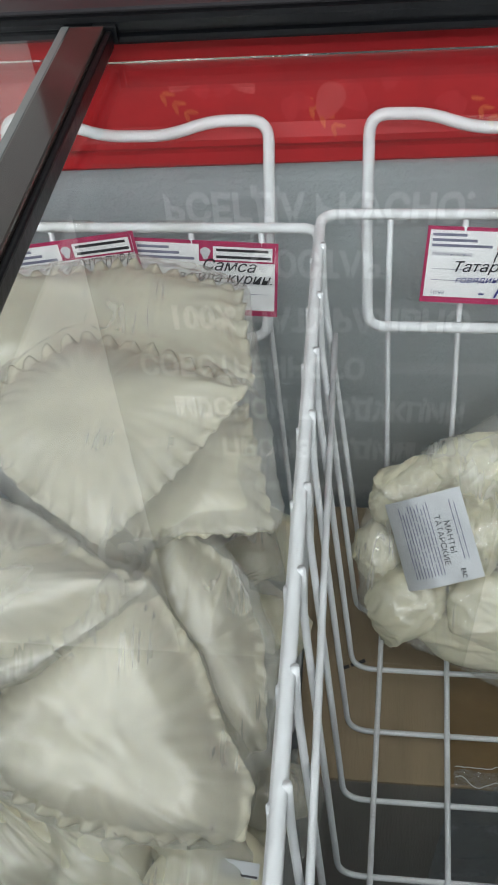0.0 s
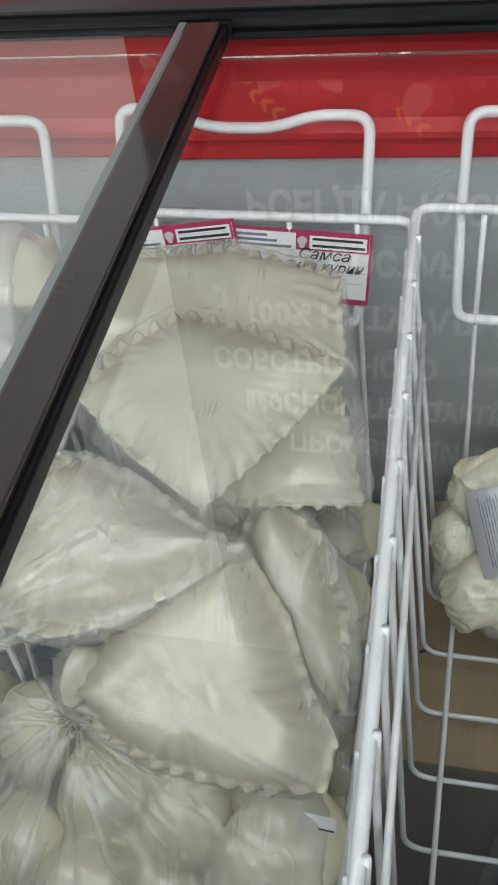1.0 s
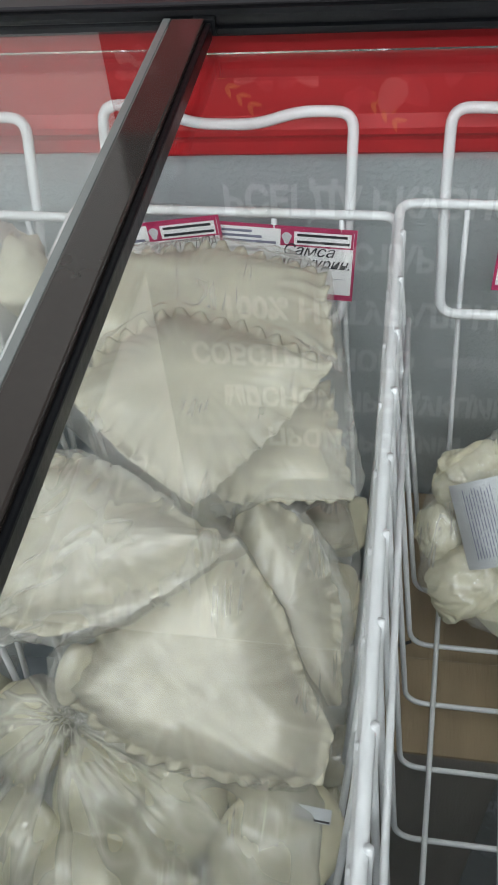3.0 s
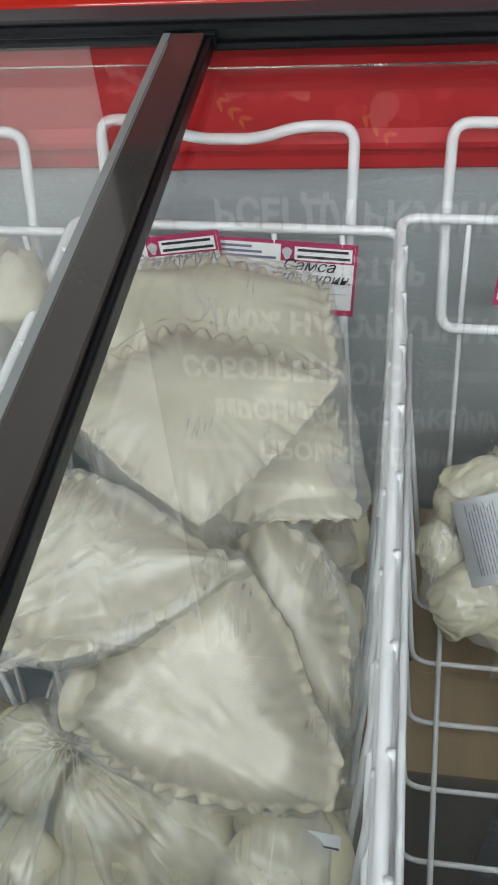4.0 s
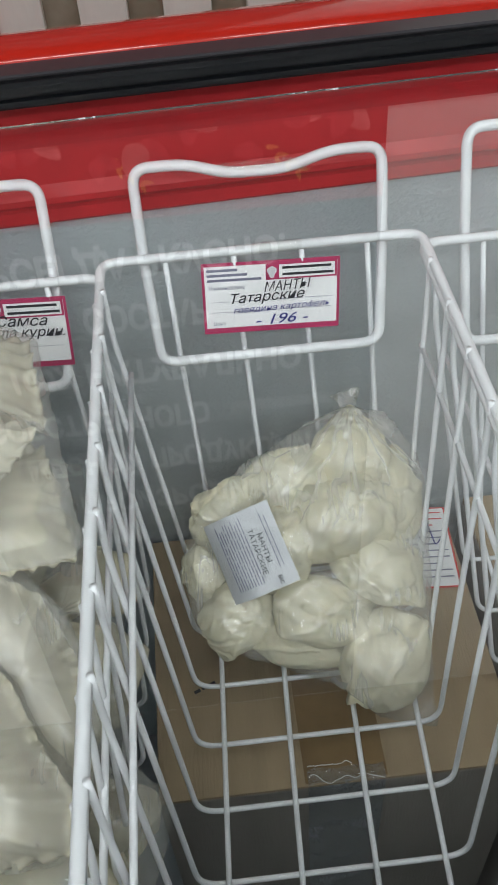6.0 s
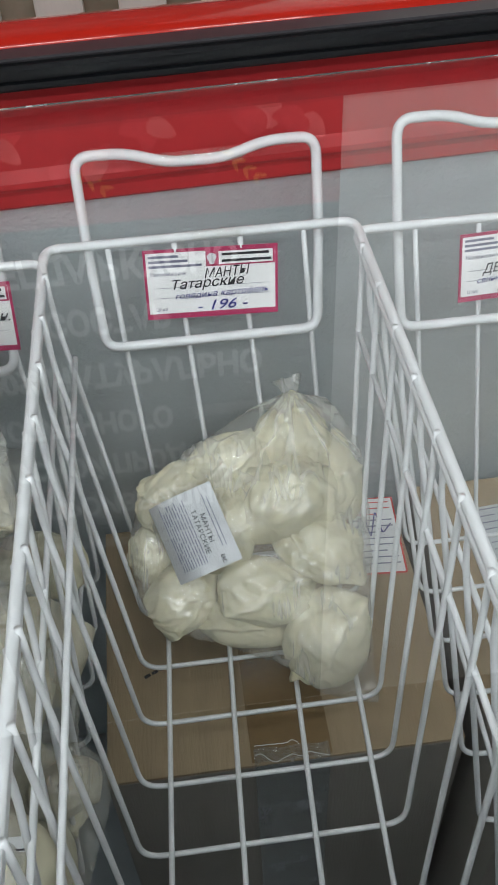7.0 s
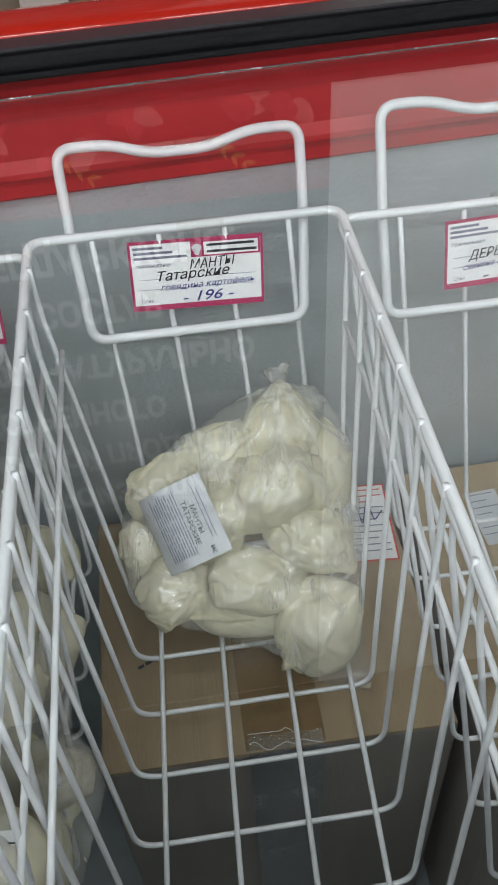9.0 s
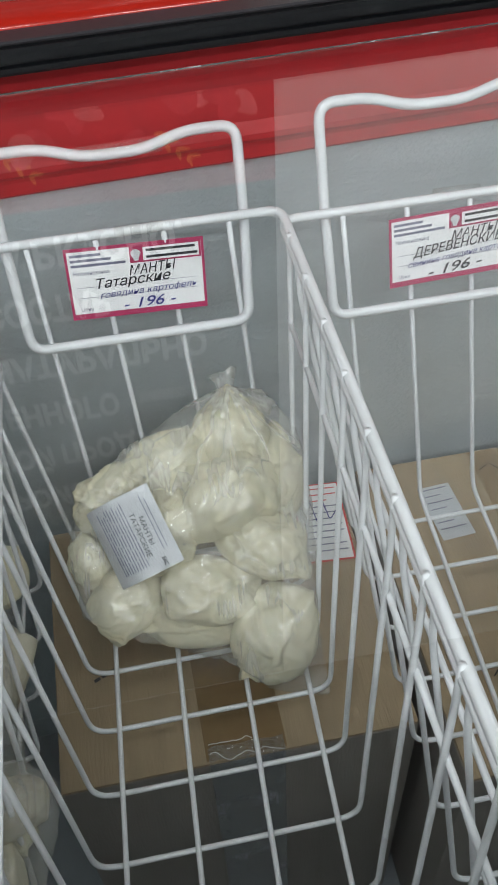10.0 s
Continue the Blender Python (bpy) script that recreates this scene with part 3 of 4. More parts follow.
for x in (0.115, -0.09, -0.16, 0.335):
    tp = thing("tape_strip", "strip of clear tape holding a price tag to the rim", "tape")
    bm = tube(bmesh.new(), [Vector((x - 0.016 + 0.004 * k, 0.0005 if x > 0 else -0.0055, (RIM_Z if 0 < x < 0.2 else RIM_Z - 0.0055) + 0.0002 * math.sin(3.0 * k))) for k in range(9)], R_RIM + 0.0008, seg=12)
    part("strip", bm, CLEAR_TAPE, tp, smooth=True)
tp = thing("tape_strip", "clear tape wound round a basket handle", "tape")
part("strip", tube(bmesh.new(), [Vector((0.078 + 0.006 * k, 0.0255, 0.8435 + 0.0002 * math.sin(k * 2.0))) for k in range(11)], 0.0046, seg=12), CLEAR_TAPE, tp)


# ---- bags of dumplings ----
def radius_of(outline, soft=0.10):
    """A closed outline as a radius over the angle from its middle, its corners slightly rounded."""
    c = np.array(outline).mean(axis=0)
    p = np.array(outline) - c
    q = np.roll(p, -1, axis=0)
    table = np.arange(-360, 361) * np.pi / 360
    rad = np.zeros(len(table))
    for i, a in enumerate(table):
        d = np.array((math.cos(a), math.sin(a)))
        e = q - p
        den = d[0] * e[:, 1] - d[1] * e[:, 0]
        den = np.where(abs(den) < 1e-9, 1e-9, den)
        t = (p[:, 0] * e[:, 1] - p[:, 1] * e[:, 0]) / den
        u = (p[:, 0] * d[1] - p[:, 1] * d[0]) / den
        ok = (t > 0) & (u >= -1e-6) & (u <= 1 + 1e-6)
        rad[i] = t[ok].max() if ok.any() else 0.01
    w = max(1, int(soft / (np.pi / 360) / 2))
    rad = np.mean([np.roll(rad[:-1], k) for k in range(-w, w + 1)], axis=0)
    rad = np.append(rad, rad[0])
    return c, lambda ang: np.interp((ang + np.pi) % (2 * np.pi) - np.pi, table, rad)


def dumpling_mesh(rx, ry, rz, seed, crimp=1.0, fine=4):
    """A stuffed dumpling: a soft pouch with dents, a pinched ridge across its top and pleats that run into the ridge."""
    bm = bmesh.new()
    bmesh.ops.create_icosphere(bm, subdivisions=fine, radius=1.0)
    dice = random.Random(int(seed * 1000))
    off = Vector((seed * 3.1, seed * 1.7, seed * 0.9))
    tilt = Euler((dice.uniform(-0.6, 0.6), dice.uniform(-0.6, 0.6), dice.uniform(0, 3.1))).to_matrix()
    pleats = [dice.uniform(-0.85, 0.85) for _ in range(7)]
    depth = [dice.uniform(0.5, 1.2) * dice.choice((-1, 1)) for _ in range(7)]
    faces = [(Vector((dice.gauss(0, 1), dice.gauss(0, 1), dice.gauss(0, 1))).normalized(), dice.uniform(0.84, 1.0)) for _ in range(11)]
    for v in bm.verts:
        p = tilt @ v.co
        flat = sum(max(0.0, q.dot(v.co) / d) ** 16 for q, d in faces)
        flat = min(1.12, (flat + 0.35) ** (-1 / 16))
        soft = flat - 1.0 + 0.11 * noise.noise(v.co * 1.1 + off) + 0.05 * noise.noise(v.co * 2.2 + off)
        up = max(0.0, p.z + 0.25)
        wave = 0.10 * math.sin(4 * p.x + seed) + 0.04 * math.sin(13 * p.x + seed)
        ridge = crimp * 0.22 * math.exp(-((p.y - wave) / 0.055) ** 2) * up ** 0.5
        flank = crimp * -0.10 * math.exp(-((p.y - wave) / 0.26) ** 2) * up
        fold = 0.0
        for c, d in zip(pleats, depth):
            at = c + 0.45 * abs(p.y) * c
            fold += (0.25 + 0.75 * crimp) * d * 0.075 * math.exp(-((p.x - at) / 0.045) ** 2) * math.exp(-(p.y / 0.7) ** 2) * up
        ears = crimp * 0.16 * max(0.0, abs(p.x) - 0.72) / 0.28 * math.exp(-((p.y - wave) / 0.22) ** 2)
        s = 1 + soft + ridge + flank + fold + ears - 0.10 * crimp * max(0.0, 0.10 - abs(noise.noise(v.co * 2.1 + off * 1.7))) / 0.10 + 0.012 * noise.noise(v.co * 9 + off)
        v.co = (v.co.x * rx * s, v.co.y * ry * s, v.co.z * rz * s)
    return bm


def patty_mesh(pts, height, seed, pitch=0.0115):
    """A flat stuffed pastry: a low, nearly even pillow with a thin ruffled rim."""
    c, rad = radius_of(pts, 0.06)
    bm = bmesh.new()
    nr, na = 30, 300
    A = np.arange(na) * 2 * np.pi / na - np.pi
    base = rad(A)
    X0, Y0 = base * np.cos(A), base * np.sin(A)
    run = np.concatenate(([0], np.cumsum(np.hypot(np.diff(np.append(X0, X0[0])), np.diff(np.append(Y0, Y0[0]))))))
    count = round(run[-1] / pitch)
    phase = 2 * np.pi * count * run[:-1] / run[-1] + np.array([1.9 * noise.noise(Vector((2 * math.cos(a), 2 * math.sin(a), seed))) for a in A])
    strong = np.array([0.65 + 0.7 * noise.noise(Vector((3 * math.cos(a) + 9, 3 * math.sin(a), seed))) for a in A])
    R = base * (1 + 0.022 * strong * np.sin(phase))
    grid = {}
    for side in (1, -1):
        for i in range(nr + 1):
            r = (i / nr) ** 0.75
            inside = (1 - r) * base
            body = height * (1 - (1 - np.clip((inside - 0.005) / 0.026, 0, 1)) ** 2.2)
            rim = np.clip(1.2 - inside / 0.0060, 0, 1)
            ruffle = 0.0046 * rim * strong * (np.sin(phase) + 0.35 * np.sin(2 * phase + 1.0))
            dent = np.array([0.0030 * noise.noise(Vector((r * math.cos(a) * 1.8 + seed, r * math.sin(a) * 2.2, seed))) for a in A]) * (1 - rim)
            Z = (body + dent if side > 0 else -0.5 * body) + ruffle + side * 0.0011
            for k in range(na):
                if i == nr and side < 0:
                    grid[side, i, k] = grid[1, i, k]
                elif i == 0 and k > 0:
                    grid[side, i, k] = grid[side, 0, 0]
                else:
                    grid[side, i, k] = bm.verts.new((c[0] + R[k] * r * math.cos(A[k]), c[1] + R[k] * r * math.sin(A[k]), Z[k]))
        for i in range(nr):
            for k in range(na):
                j = (k + 1) % na
                q = [grid[side, i, k], grid[side, i + 1, k], grid[side, i + 1, j], grid[side, i, j]]
                q = [v for n_, v in enumerate(q) if v not in q[:n_]]
                bm.faces.new(q if side > 0 else q[::-1])
    return bm


CELL = 0.0016


def height_map(obs, x0, y0, nx, ny):
    """The highest place of the bag's contents over each cell of a grid, in the bag's own plane."""
    H = np.full((nx, ny), -1.0)
    for ob in obs:
        co = np.empty(len(ob.data.vertices) * 3)
        ob.data.vertices.foreach_get("co", co)
        M = np.array(ob.matrix_basis)
        P = co.reshape(-1, 3) @ M[:3, :3].T + M[:3, 3]
        i = np.clip(((P[:, 0] - x0) / CELL).astype(int), 0, nx - 1)
        j = np.clip(((P[:, 1] - y0) / CELL).astype(int), 0, ny - 1)
        np.maximum.at(H, (i, j), P[:, 2])
    for _ in range(2):
        H = np.maximum.reduce([H] + [np.roll(H, d, a) for a in (0, 1) for d in (1, -1)])
    return np.maximum(H, 0.0)


def film_mesh(outline, obs, seed, gather=None, slack=0.0014, wrinkle=0.0011, belly=0.5, nr=80, na=260, tent=60):
    """The skin of a bag: drawn tight over what it holds, tented between, creased towards gather."""
    c, rad = radius_of(outline, 0.05)
    A = np.arange(na) * 2 * np.pi / na - np.pi
    Rr = (np.arange(nr + 1) / nr) ** 0.85
    jag = np.array([1 + 0.03 * noise.noise(Vector((math.cos(a) * 4 + seed, math.sin(a) * 4, seed))) + 0.014 * noise.noise(Vector((math.cos(a) * 19, math.sin(a) * 19, seed))) for a in A])
    X = c[0] + np.outer(Rr, rad(A) * jag * np.cos(A))
    Y = c[1] + np.outer(Rr, rad(A) * jag * np.sin(A))
    x0, y0 = X.min() - 0.006, Y.min() - 0.006
    nx, ny = int((X.max() + 0.006 - x0) / CELL) + 2, int((Y.max() + 0.006 - y0) / CELL) + 2
    H = height_map(obs, x0, y0, nx, ny)
    T = H.copy()
    for _ in range(tent):
        T = np.maximum(H, (np.roll(T, 1, 0) + np.roll(T, -1, 0) + np.roll(T, 1, 1) + np.roll(T, -1, 1)) / 4)
    for _ in range(2):
        T = (np.roll(T, 1, 0) + np.roll(T, -1, 0) + np.roll(T, 1, 1) + np.roll(T, -1, 1) + 2 * T) / 6
    T = np.maximum(T, H)
    for _ in range(1):
        T = (np.roll(T, 1, 0) + np.roll(T, -1, 0) + np.roll(T, 1, 1) + np.roll(T, -1, 1) + 2 * T) / 6
    fx, fy = np.clip((X - x0) / CELL - 0.5, 0, nx - 2), np.clip((Y - y0) / CELL - 0.5, 0, ny - 2)
    ix, iy = fx.astype(int), fy.astype(int)
    u, v = fx - ix, fy - iy
    Hs = T[ix, iy] * (1 - u) * (1 - v) + T[ix + 1, iy] * u * (1 - v) + T[ix, iy + 1] * (1 - u) * v + T[ix + 1, iy + 1] * u * v + slack
    fade = np.clip((1 - Rr) / 0.03, 0, 1)[:, None] ** 0.5
    g = gather if gather is not None else (c[0], c[1])
    GA, GD = np.arctan2(Y - g[1], X - g[0]), np.hypot(X - g[0], Y - g[1])
    crease = np.zeros_like(X)
    for i in range(X.shape[0]):
        for k in range(na):
            p = Vector((math.cos(GA[i, k]) * 13.0 + seed, math.sin(GA[i, k]) * 13.0, GD[i, k] * 6))
            q = Vector((X[i, k] * 46 + Y[i, k] * 30 + seed, Y[i, k] * 24 - X[i, k] * 12, seed))
            crease[i, k] = max(0, 1 - abs(noise.noise(p)) * 4.0) * min(1.0, 0.03 / (GD[i, k] + 0.012)) * 1.5 + max(0, 1 - abs(noise.noise(q)) * 6.0) * 0.6
    top = Hs * fade + wrinkle * crease * (0.4 + 0.6 * fade) + 0.0006
    bot = -belly * Hs * fade - wrinkle * 0.3 * crease
    bm = bmesh.new()
    grid = {}
    for side, Z in ((1, top), (-1, bot)):
        for i in range(nr + 1):
            for k in range(na):
                if i == nr and side < 0:
                    grid[side, i, k] = grid[1, i, k]
                elif i == 0 and k:
                    grid[side, i, k] = grid[side, 0, 0]
                else:
                    grid[side, i, k] = bm.verts.new((X[i, k], Y[i, k], Z[i, k] if i else Z[0].mean()))
        for i in range(nr):
            for k in range(na):
                j = (k + 1) % na
                q = [grid[side, i, k], grid[side, i + 1, k], grid[side, i + 1, j], grid[side, i, j]]
                q = [v_ for n_, v_ in enumerate(q) if v_ not in q[:n_]]
                bm.faces.new(q if side > 0 else q[::-1])
    return bm


def bag(label, m, outline, items, patties=(), film=None, gather=None, seed=1, tail=None, wrinkle=0.0011, belly=0.5, slack=0.0014, tent=60, dough=None, grow=1.0, crimp=None, fine=4):
    """A tied bag. items: u, v, w, half sizes, turn, tip, roll of each dumpling; patties: outline, height, w, turn of the rim."""
    b = thing("dumpling_bag", label, "food bag", m, group="bags of frozen dumplings")
    held = []
    for k, (u, v, w, rx, ry, rz, turn, tip, roll) in enumerate(items):
        ob = part("dumpling", dumpling_mesh(rx * grow, ry * grow, rz, seed + 1.37 * k, crimp if crimp is not None else (0.2 if patties else 0.7), fine), dough or (DOUGH if k % 3 else DOUGH_PALE), b)
        ob.matrix_basis = pose(u, v, w, tip, roll, turn)
        held.append(ob)
    for k, (pts, height, w, tip, roll) in enumerate(patties):
        ob = part("pastry", patty_mesh(pts, height, seed + k), dough or DOUGH_PALE, b)
        c = np.array(pts).mean(axis=0)
        ob.matrix_basis = pose(c[0], c[1], w, tip, roll, 0) @ Matrix.Translation((-c[0], -c[1], 0))
        held.append(ob)
    part("film", film_mesh(outline, held, seed, gather, slack, wrinkle, belly, tent=5 if patties else tent), film or FILM, b, "crinkled clear plastic film")
    if tail:
        u, v, w, size, turn = tail
        bm = bmesh.new()
        bmesh.ops.create_cone(bm, segments=40, radius1=size * 0.30, radius2=size * 0.85, depth=size * 1.5, cap_ends=False)
        bmesh.ops.subdivide_edges(bm, edges=[e for e in bm.edges if abs(e.verts[0].co.z - e.verts[1].co.z) > 1e-4], cuts=7)
        for vv in bm.verts:
            a = math.atan2(vv.co.y, vv.co.x)
            k = 1 + (0.30 * math.sin(7 * a + seed) + 0.18 * math.sin(12 * a)) * (0.5 + vv.co.z / size)
            vv.co.x *= k
            vv.co.y *= k * 0.55
            vv.co += Vector((0.25, 0.2, 0.4)) * (size * noise.noise(vv.co * 130))
        ob = part("knot", bm, MILKY, b, "knotted film end")
        ob.matrix_basis = pose(u, v, w, -70, 0, turn)
    return b


# the lone bag in the half empty basket
B_OUT = [(u * 1.05, v * 1.03) for u, v in [(0.041, 0.116), (0.068, 0.109), (0.087, 0.078), (0.090, 0.047), (0.084, -0.016), (0.075, -0.066), (0.078, -0.120), (0.037, -0.107), (0.006, -0.079), (-0.034, -0.062), (-0.066, -0.048), (-0.084, -0.032), (-0.089, 0.006), (-0.081, 0.043), (-0.060, 0.065), (-0.037, 0.082), (0.013, 0.108)]]
B_ITEMS = [(-0.057, 0.050, 0.000, 0.026, 0.021, 0.018, 40, 0, 0), (-0.010, 0.066, 0.006, 0.032, 0.024, 0.019, 20, 0, 0), (0.042, 0.082, 0.008, 0.029, 0.026, 0.020, 100, 0, 0),
           (0.030, 0.036, 0.018, 0.036, 0.028, 0.021, 35, 8, 0), (0.068, 0.048, 0.004, 0.036, 0.020, 0.019, 85, 0, 10), (0.050, -0.004, 0.012, 0.032, 0.024, 0.019, 150, 0, 0),
           (0.008, -0.030, 0.010, 0.038, 0.022, 0.019, -20, 0, 0), (0.048, -0.068, 0.010, 0.034, 0.029, 0.022, 60, 0, 0), (-0.012, -0.050, -0.004, 0.036, 0.018, 0.018, -14, 0, 0),
           (-0.055, -0.026, 0.000, 0.030, 0.022, 0.018, 30, 0, 0), (-0.078, 0.008, -0.006, 0.022, 0.014, 0.014, 100, 0, 0), (-0.022, 0.022, 0.014, 0.030, 0.024, 0.019, 60, 0, 0)]
LONE_FILM = film_material("clear knotted polythene", 0.14, tint=(0.84, 0.84, 0.80), gather=(0.041, 0.118), rough=0.22, fan=14.0, relief=1.3, fine=19.0, gloss=0.06, lines=0.5)
lone = bag("clear tied bag of pale dumplings with a white sticker", pose(0.120, -0.110, 0.590, 38, 0, 0), B_OUT, B_ITEMS, gather=(0.041, 0.118), seed=2, dough=DOUGH, crimp=0.9, grow=1.10, wrinkle=0.0015, tent=60, fine=5, film=LONE_FILM, tail=(0.043, 0.122, 0.004, 0.012, 15))


def sticker_sheet():
    """A printed sticker that follows the bag's skin, bent away along one side."""
    bm = bmesh.new()
    n = 14
    g = {}
    for i in range(n + 1):
        for j in range(n + 1):
            u, v = -0.026 + 0.052 * i / n, -0.030 + 0.060 * j / n
            z = -34 * max(0, -u - 0.004) ** 2 + 0.0006 * math.sin(u * 300 + v * 120)
            g[i, j] = bm.verts.new((u, v, z))
    for i in range(n):
        for j in range(n):
            bm.faces.new((g[i, j], g[i + 1, j], g[i + 1, j + 1], g[i, j + 1]))
    return bm


sticker = part("sticker", sticker_sheet(), STICKER_PAPER, lone, "white printed sticker with dark lines")
sticker.matrix_basis = pose(-0.0435, 0.018, 0.0385, 0, -10, 17)
for words, u, v, width in (("МАНТЫ", 0.0115, 0.000, 0.021), ("ТАТАРСКИЕ", 0.0060, -0.001, 0.033)):
    lettering("lettering", words, 0.0052, INK, sticker, pose(u, v, 0.0012, 0, 0, -92), width)
lettering("lettering", "EAC", 0.0042, INK, sticker, pose(0.014, -0.0245, 0.0012, 0, 0, -92), 0.006, bold=0.0001)
dash = random.Random(8)
for k in range(12):
    u = 0.0022 - 0.0021 * k if k < 10 else 0.0170 + 0.0028 * (k - 10)
    z = 0.0010 - 34 * max(0, -u - 0.004) ** 2
    v = -0.023 if u < 0.01 else -0.016
    while v < 0.022:
        run = dash.uniform(0.004, 0.012)
        part("text_bar", box(bmesh.new(), u - 0.00028, u + 0.00028, v, min(0.0255, v + run), z, z + 0.0002), FAINT_INK, sticker, smooth=False)
        v += run + 0.0012

# the full basket: the heap from the bottom up
rng = random.Random(11)


def heap_items(n, x0, x1, y0, y1, w, size):
    out = []
    for k in range(n):
        s = size * rng.uniform(0.85, 1.15)
        out.append((rng.uniform(x0, x1), rng.uniform(y0, y1), w + rng.uniform(-0.004, 0.008), s * 1.25, s, s * 0.72, rng.uniform(0, 180), rng.uniform(-20, 20), rng.uniform(-20, 20)))
    return out


bag("clear bag of pale dumplings at the bottom of the full basket", pose(-0.104, -0.20, 0.570), [(-0.080, 0.13), (0.080, 0.13), (0.090, 0.0), (0.092, -0.14), (-0.082, -0.14), (-0.086, 0.0)],
    heap_items(22, -0.066, 0.070, -0.12, 0.11, 0.004, 0.027), seed=5, gather=(0.0, -0.14))
bag("clear bag of pale dumplings inside the full basket", pose(-0.118, -0.13, 0.650, 6, 0, 0), [(-0.085, 0.09), (0.080, 0.09), (0.088, 0.0), (0.086, -0.10), (-0.082, -0.10), (-0.090, 0.0)],
    heap_items(12, -0.06, 0.06, -0.07, 0.06, 0.005, 0.028), seed=6, gather=(0.08, -0.10))
A5_OUT = [(-0.082, 0.054), (-0.064, 0.077), (-0.038, 0.066), (-0.004, 0.060), (0.034, 0.055), (0.060, 0.050), (0.090, 0.045), (0.104, 0.026), (0.106, -0.010), (0.100, -0.060), (0.02, -0.075), (-0.068, -0.07), (-0.084, -0.020)]
A5_ITEMS = [(-0.060, 0.044, 0.006, 0.028, 0.021, 0.022, 110, 0, 0), (-0.017, 0.022, 0.010, 0.030, 0.024, 0.024, 60, 0, 0), (0.027, 0.022, 0.010, 0.031, 0.024, 0.024, 105, 0, 0),
            (-0.057, -0.013, 0.004, 0.027, 0.025, 0.022, 80, 0, 0), (-0.018, -0.026, 0.012, 0.031, 0.024, 0.022, 20, 0, 0), (0.078, 0.004, 0.006, 0.036, 0.032, 0.024, 30, 0, 0), (0.018, -0.030, 0.0, 0.026, 0.022, 0.022, 10, 0, 0), (0.060, 0.032, 0.0, 0.016, 0.012, 0.014, 80, 0, 0), (0.055, -0.045, 0.004, 0.03, 0.026, 0.022, 50, 0, 0), (-0.036, -0.048, 0.000, 0.030, 0.024, 0.022, 40, 0, 0), (0.000, -0.004, -0.004, 0.028, 0.024, 0.020, 70, 0, 0)]
bag("clear bag of round dumplings with gathered film in the full basket", pose(-0.122, -0.352, 0.646, 20, 0, 0), A5_OUT, A5_ITEMS, gather=(-0.039, 0.052), seed=9, wrinkle=0.0012, crimp=0.1, tent=10, film=film_material("gathered polythene", 0.24, tint=(0.86, 0.855, 0.81), gather=(-0.039, 0.052), rough=0.26, fan=12.0, fine=16.0, gloss=0.07, lines=0.6, relief=1.2), dough=DOUGH)
A4_OUT = [(-0.026, 0.075), (-0.005, 0.060), (0.016, 0.036), (0.027, 0.011), (0.031, -0.014), (0.029, -0.048), (0.010, -0.060), (-0.02, -0.05), (-0.04, 0.0), (-0.045, 0.04)]
bag("clear bag of flat filled pastries beside the basket's rim", pose(-0.040, -0.260, 0.726, 30, 0, 0), A4_OUT, [], [([(-0.030, 0.066), (0.004, 0.046), (0.022, 0.010), (0.026, -0.040), (0.004, -0.052), (-0.026, -0.020), (-0.040, 0.030)], 0.016, 0.004, 0, 6)], film=MILKY, seed=12, gather=(-0.01, 0.07), crimp=0.0)
bag("clear bag with small dumplings near the basket's rim", pose(-0.040, -0.200, 0.690, 10, 0, 0), [(-0.03, 0.04), (0.020, 0.035), (0.030, 0.0), (0.028, -0.04), (-0.03, -0.04)],
    [(0.006, 0.016, 0.004, 0.020, 0.015, 0.012, 30, 0, 0), (0.016, -0.020, 0.004, 0.018, 0.014, 0.012, 100, 0, 0), (-0.012, -0.012, 0.004, 0.020, 0.016, 0.012, 0, 0, 0)], seed=14)
A3_OUT = [(0.020, 0.080), (0.034, 0.061), (0.047, 0.045), (0.056, 0.022), (0.068, 0.006), (0.075, -0.008), (0.072, -0.026), (0.063, -0.037), (0.030, -0.038), (-0.011, -0.035), (-0.039, -0.026), (-0.066, -0.012), (-0.071, 0.011), (-0.040, 0.040), (-0.006, 0.066)]
A3_IN = [(0.020, 0.078), (0.046, 0.046), (0.060, 0.014), (0.074, -0.008), (0.071, -0.032), (0.030, -0.037), (-0.012, -0.033), (-0.040, -0.022), (-0.062, -0.004), (-0.040, 0.038), (-0.006, 0.063)]
bag("milky bag of large filled pastries with crimped edges on the heap", pose(-0.090, -0.310, 0.728, 33, 0, 0), A3_OUT, [(-0.054, 0.006, 0.006, 0.016, 0.008, 0.007, 75, 0, 0)], [(A3_IN, 0.026, 0.004, 0, -4)], film=MILKY, seed=16, gather=(0.066, -0.030), wrinkle=0.0005)
A2_OUT = [(-0.080, -0.045), (-0.058, -0.036), (-0.046, -0.005), (-0.042, 0.028), (-0.036, 0.058), (-0.013, 0.060), (0.014, 0.050), (0.050, 0.030), (0.072, 0.023), (0.079, 0.016), (0.050, -0.006), (0.021, -0.028), (-0.009, -0.039), (-0.030, -0.038), (-0.055, -0.055)]
A2_IN = [(-0.050, -0.026), (-0.042, 0.020), (-0.034, 0.054), (-0.012, 0.056), (0.014, 0.047), (0.050, 0.027), (0.074, 0.017), (0.048, -0.004), (0.020, -0.024), (-0.010, -0.035), (-0.030, -0.034)]
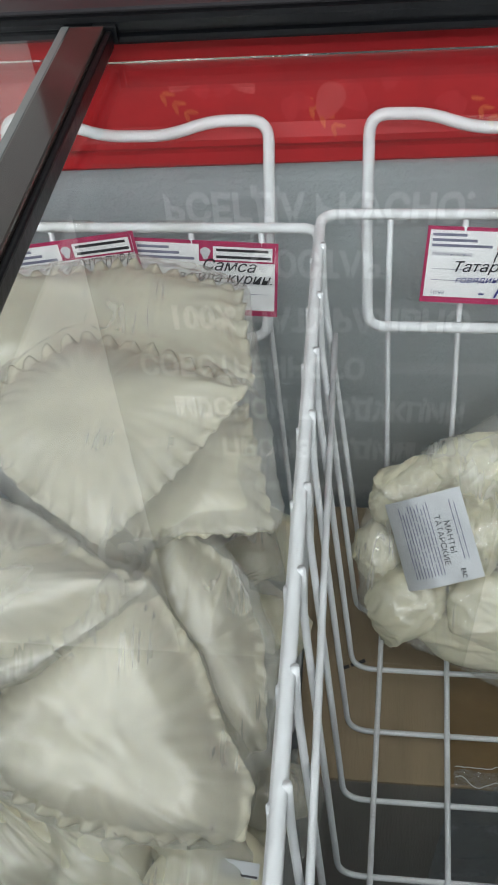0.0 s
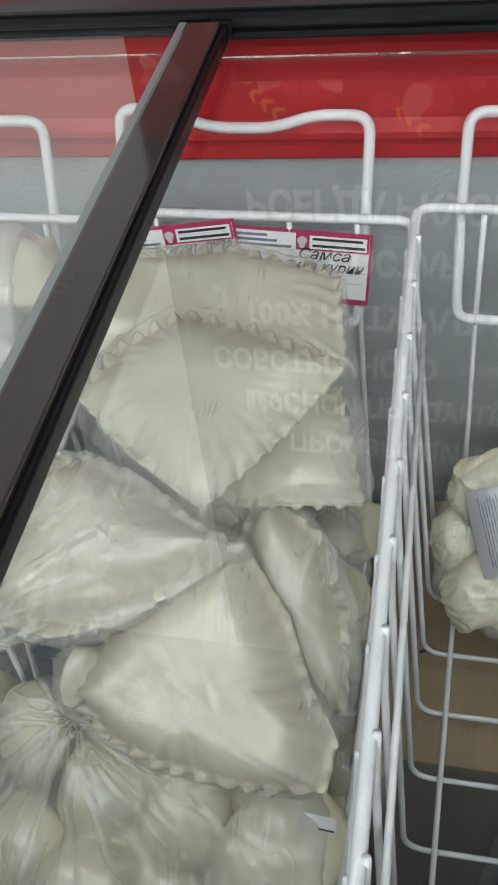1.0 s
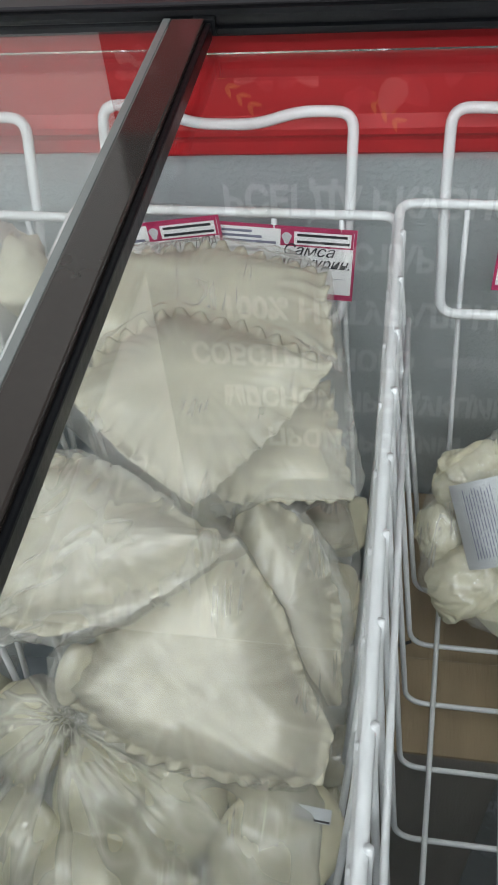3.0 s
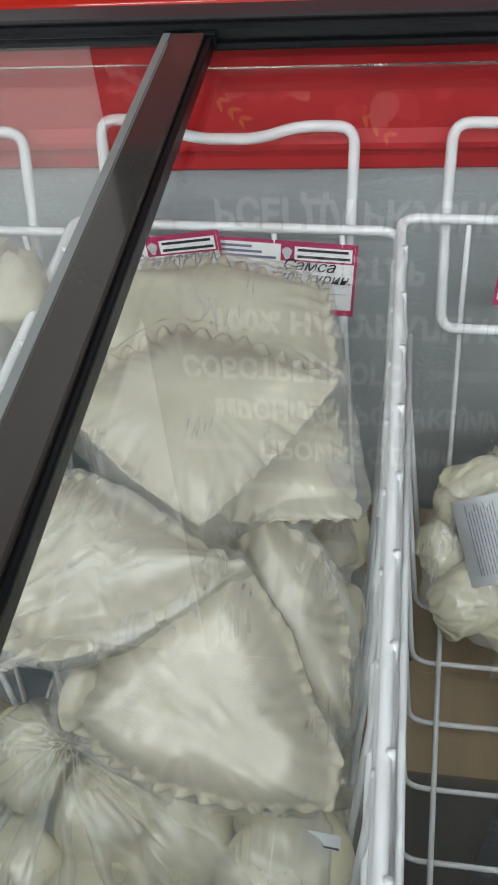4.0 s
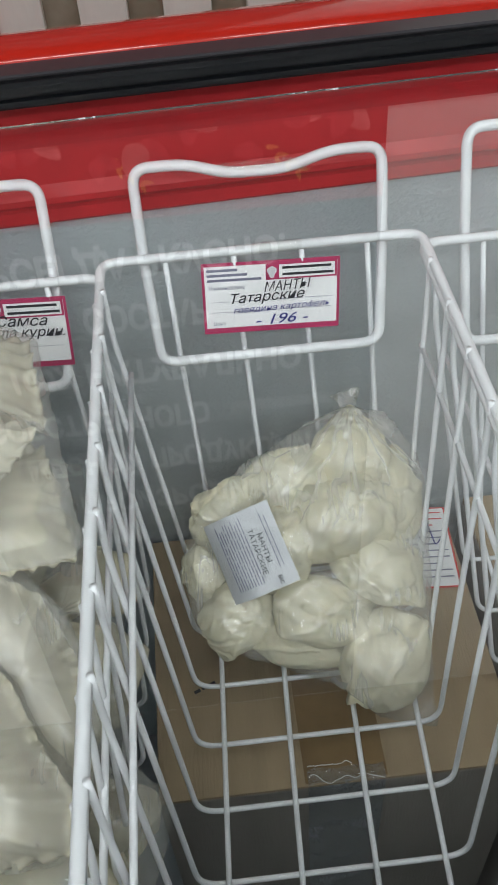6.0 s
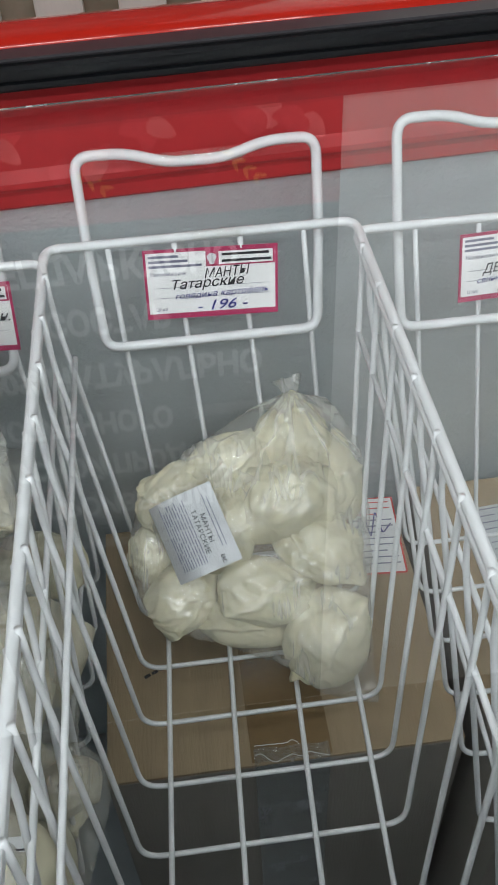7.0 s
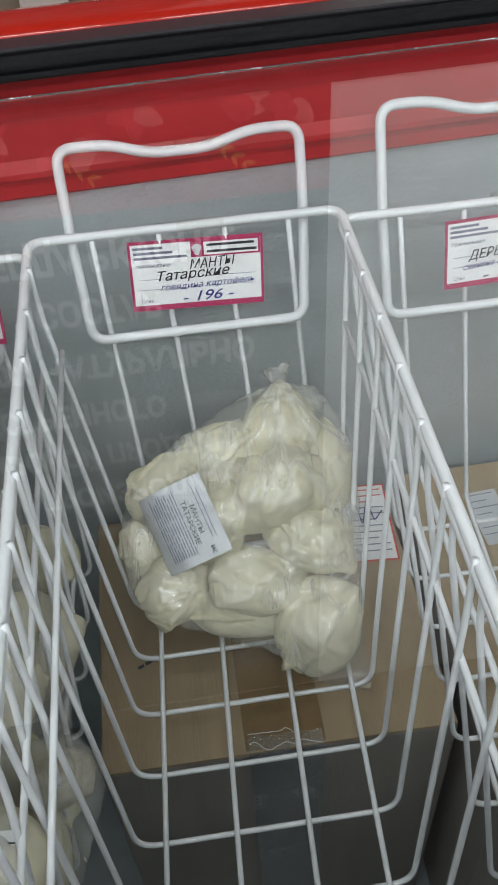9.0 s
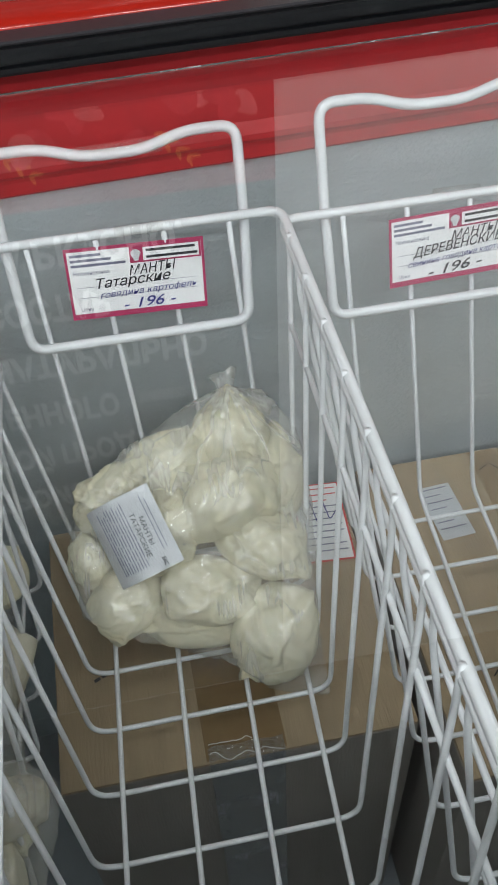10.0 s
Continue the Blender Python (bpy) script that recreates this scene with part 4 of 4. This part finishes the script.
bag("milky bag of flat pastries with film gathered in a fan", pose(-0.140, -0.270, 0.770, 20, 0, 0), A2_OUT, [], [(A2_IN, 0.020, 0.004, 0, 0)], film=film_material("fanned polythene", 0.20, tint=(0.84, 0.83, 0.78), gather=(-0.060, -0.040), rough=0.26, fan=17.0, fine=18.0, gloss=0.06, lines=0.45, relief=1.1), seed=18, gather=(-0.060, -0.040), wrinkle=0.0010)
A1_OUT = [(-0.096, 0.094), (-0.050, 0.105), (0.004, 0.112), (0.045, 0.104), (0.072, 0.084), (0.084, 0.018), (0.101, -0.059), (0.097, -0.069), (0.054, -0.072), (0.021, -0.094), (-0.022, -0.070), (-0.062, -0.035), (-0.088, -0.030), (-0.092, 0.020)]
A1_P = [([(-0.086, 0.084), (0.0, 0.100), (0.068, 0.080), (0.080, 0.014), (-0.03, 0.004), (-0.084, 0.020)], 0.013, 0.004, 3, 0),
        ([(0.000, 0.030), (0.076, 0.010), (0.096, -0.064), (0.030, -0.074), (0.000, -0.05)], 0.010, -0.006, 0, 4),
        ([(-0.062, -0.029), (-0.020, -0.066), (0.021, -0.092), (0.055, -0.045), (0.080, -0.001), (0.035, 0.022), (-0.012, 0.033), (-0.045, 0.008)], 0.012, 0.021, 0, 0)]
bag("milky bag of large triangular pastries with crimped edges", pose(-0.110, -0.150, 0.782, 8, 0, 0), A1_OUT, [], A1_P, film=MILKY, seed=21, gather=(0.078, 0.000), wrinkle=0.0005)
slip2 = thing("paper_label", "white paper slip with a dark edge among the bags", "label", pose(-0.030, -0.338, 0.682, 22, 0, -4))
flat_shape("paper", quad(-0.004, 0.015, -0.008, -0.001), 0.0, STICKER_PAPER, slip2)
flat_shape("text_bar", quad(-0.0035, 0.0145, -0.0075, -0.0065), 0.0004, INK, slip2)

# bag in the next basket, under the closed lid
bag("milky bag of pale dumplings in the next basket", pose(-0.320, -0.150, 0.765, 8, 0, 0), [(-0.09, 0.10), (0.02, 0.115), (0.085, 0.105), (0.095, 0.0), (0.095, -0.13), (-0.08, -0.12), (-0.095, 0.0)],
    heap_items(14, -0.065, 0.075, -0.09, 0.08, 0.012, 0.031), film=film_material("cloudy polythene", 0.42, tint=(0.88, 0.88, 0.86), gather=(0.05, -0.09), fan=12.0, fine=16.0, gloss=0.08, lines=0.5), seed=25, gather=(0.05, -0.09), tent=120)
bag("clear bag of pale dumplings deep in the next basket", pose(-0.330, -0.22, 0.570), [(-0.080, 0.13), (0.080, 0.13), (0.086, 0.0), (0.084, -0.14), (-0.082, -0.14), (-0.086, 0.0)],
    heap_items(14, -0.062, 0.062, -0.11, 0.11, 0.0, 0.029), seed=27, gather=(0.0, -0.14))
bag("clear bag end with dumplings pushed between the basket wires", pose(-0.026, -0.300, 0.590, 35, 25, 0), [(-0.030, 0.045), (0.010, 0.052), (0.030, 0.040), (0.034, 0.010), (0.026, -0.040), (-0.010, -0.060), (-0.034, -0.02)],
    [(0.004, 0.026, 0.004, 0.022, 0.017, 0.014, 30, 0, 0), (0.002, -0.020, 0.004, 0.026, 0.019, 0.015, 100, 0, 0)], seed=31, gather=(0.028, 0.044), wrinkle=0.0014)
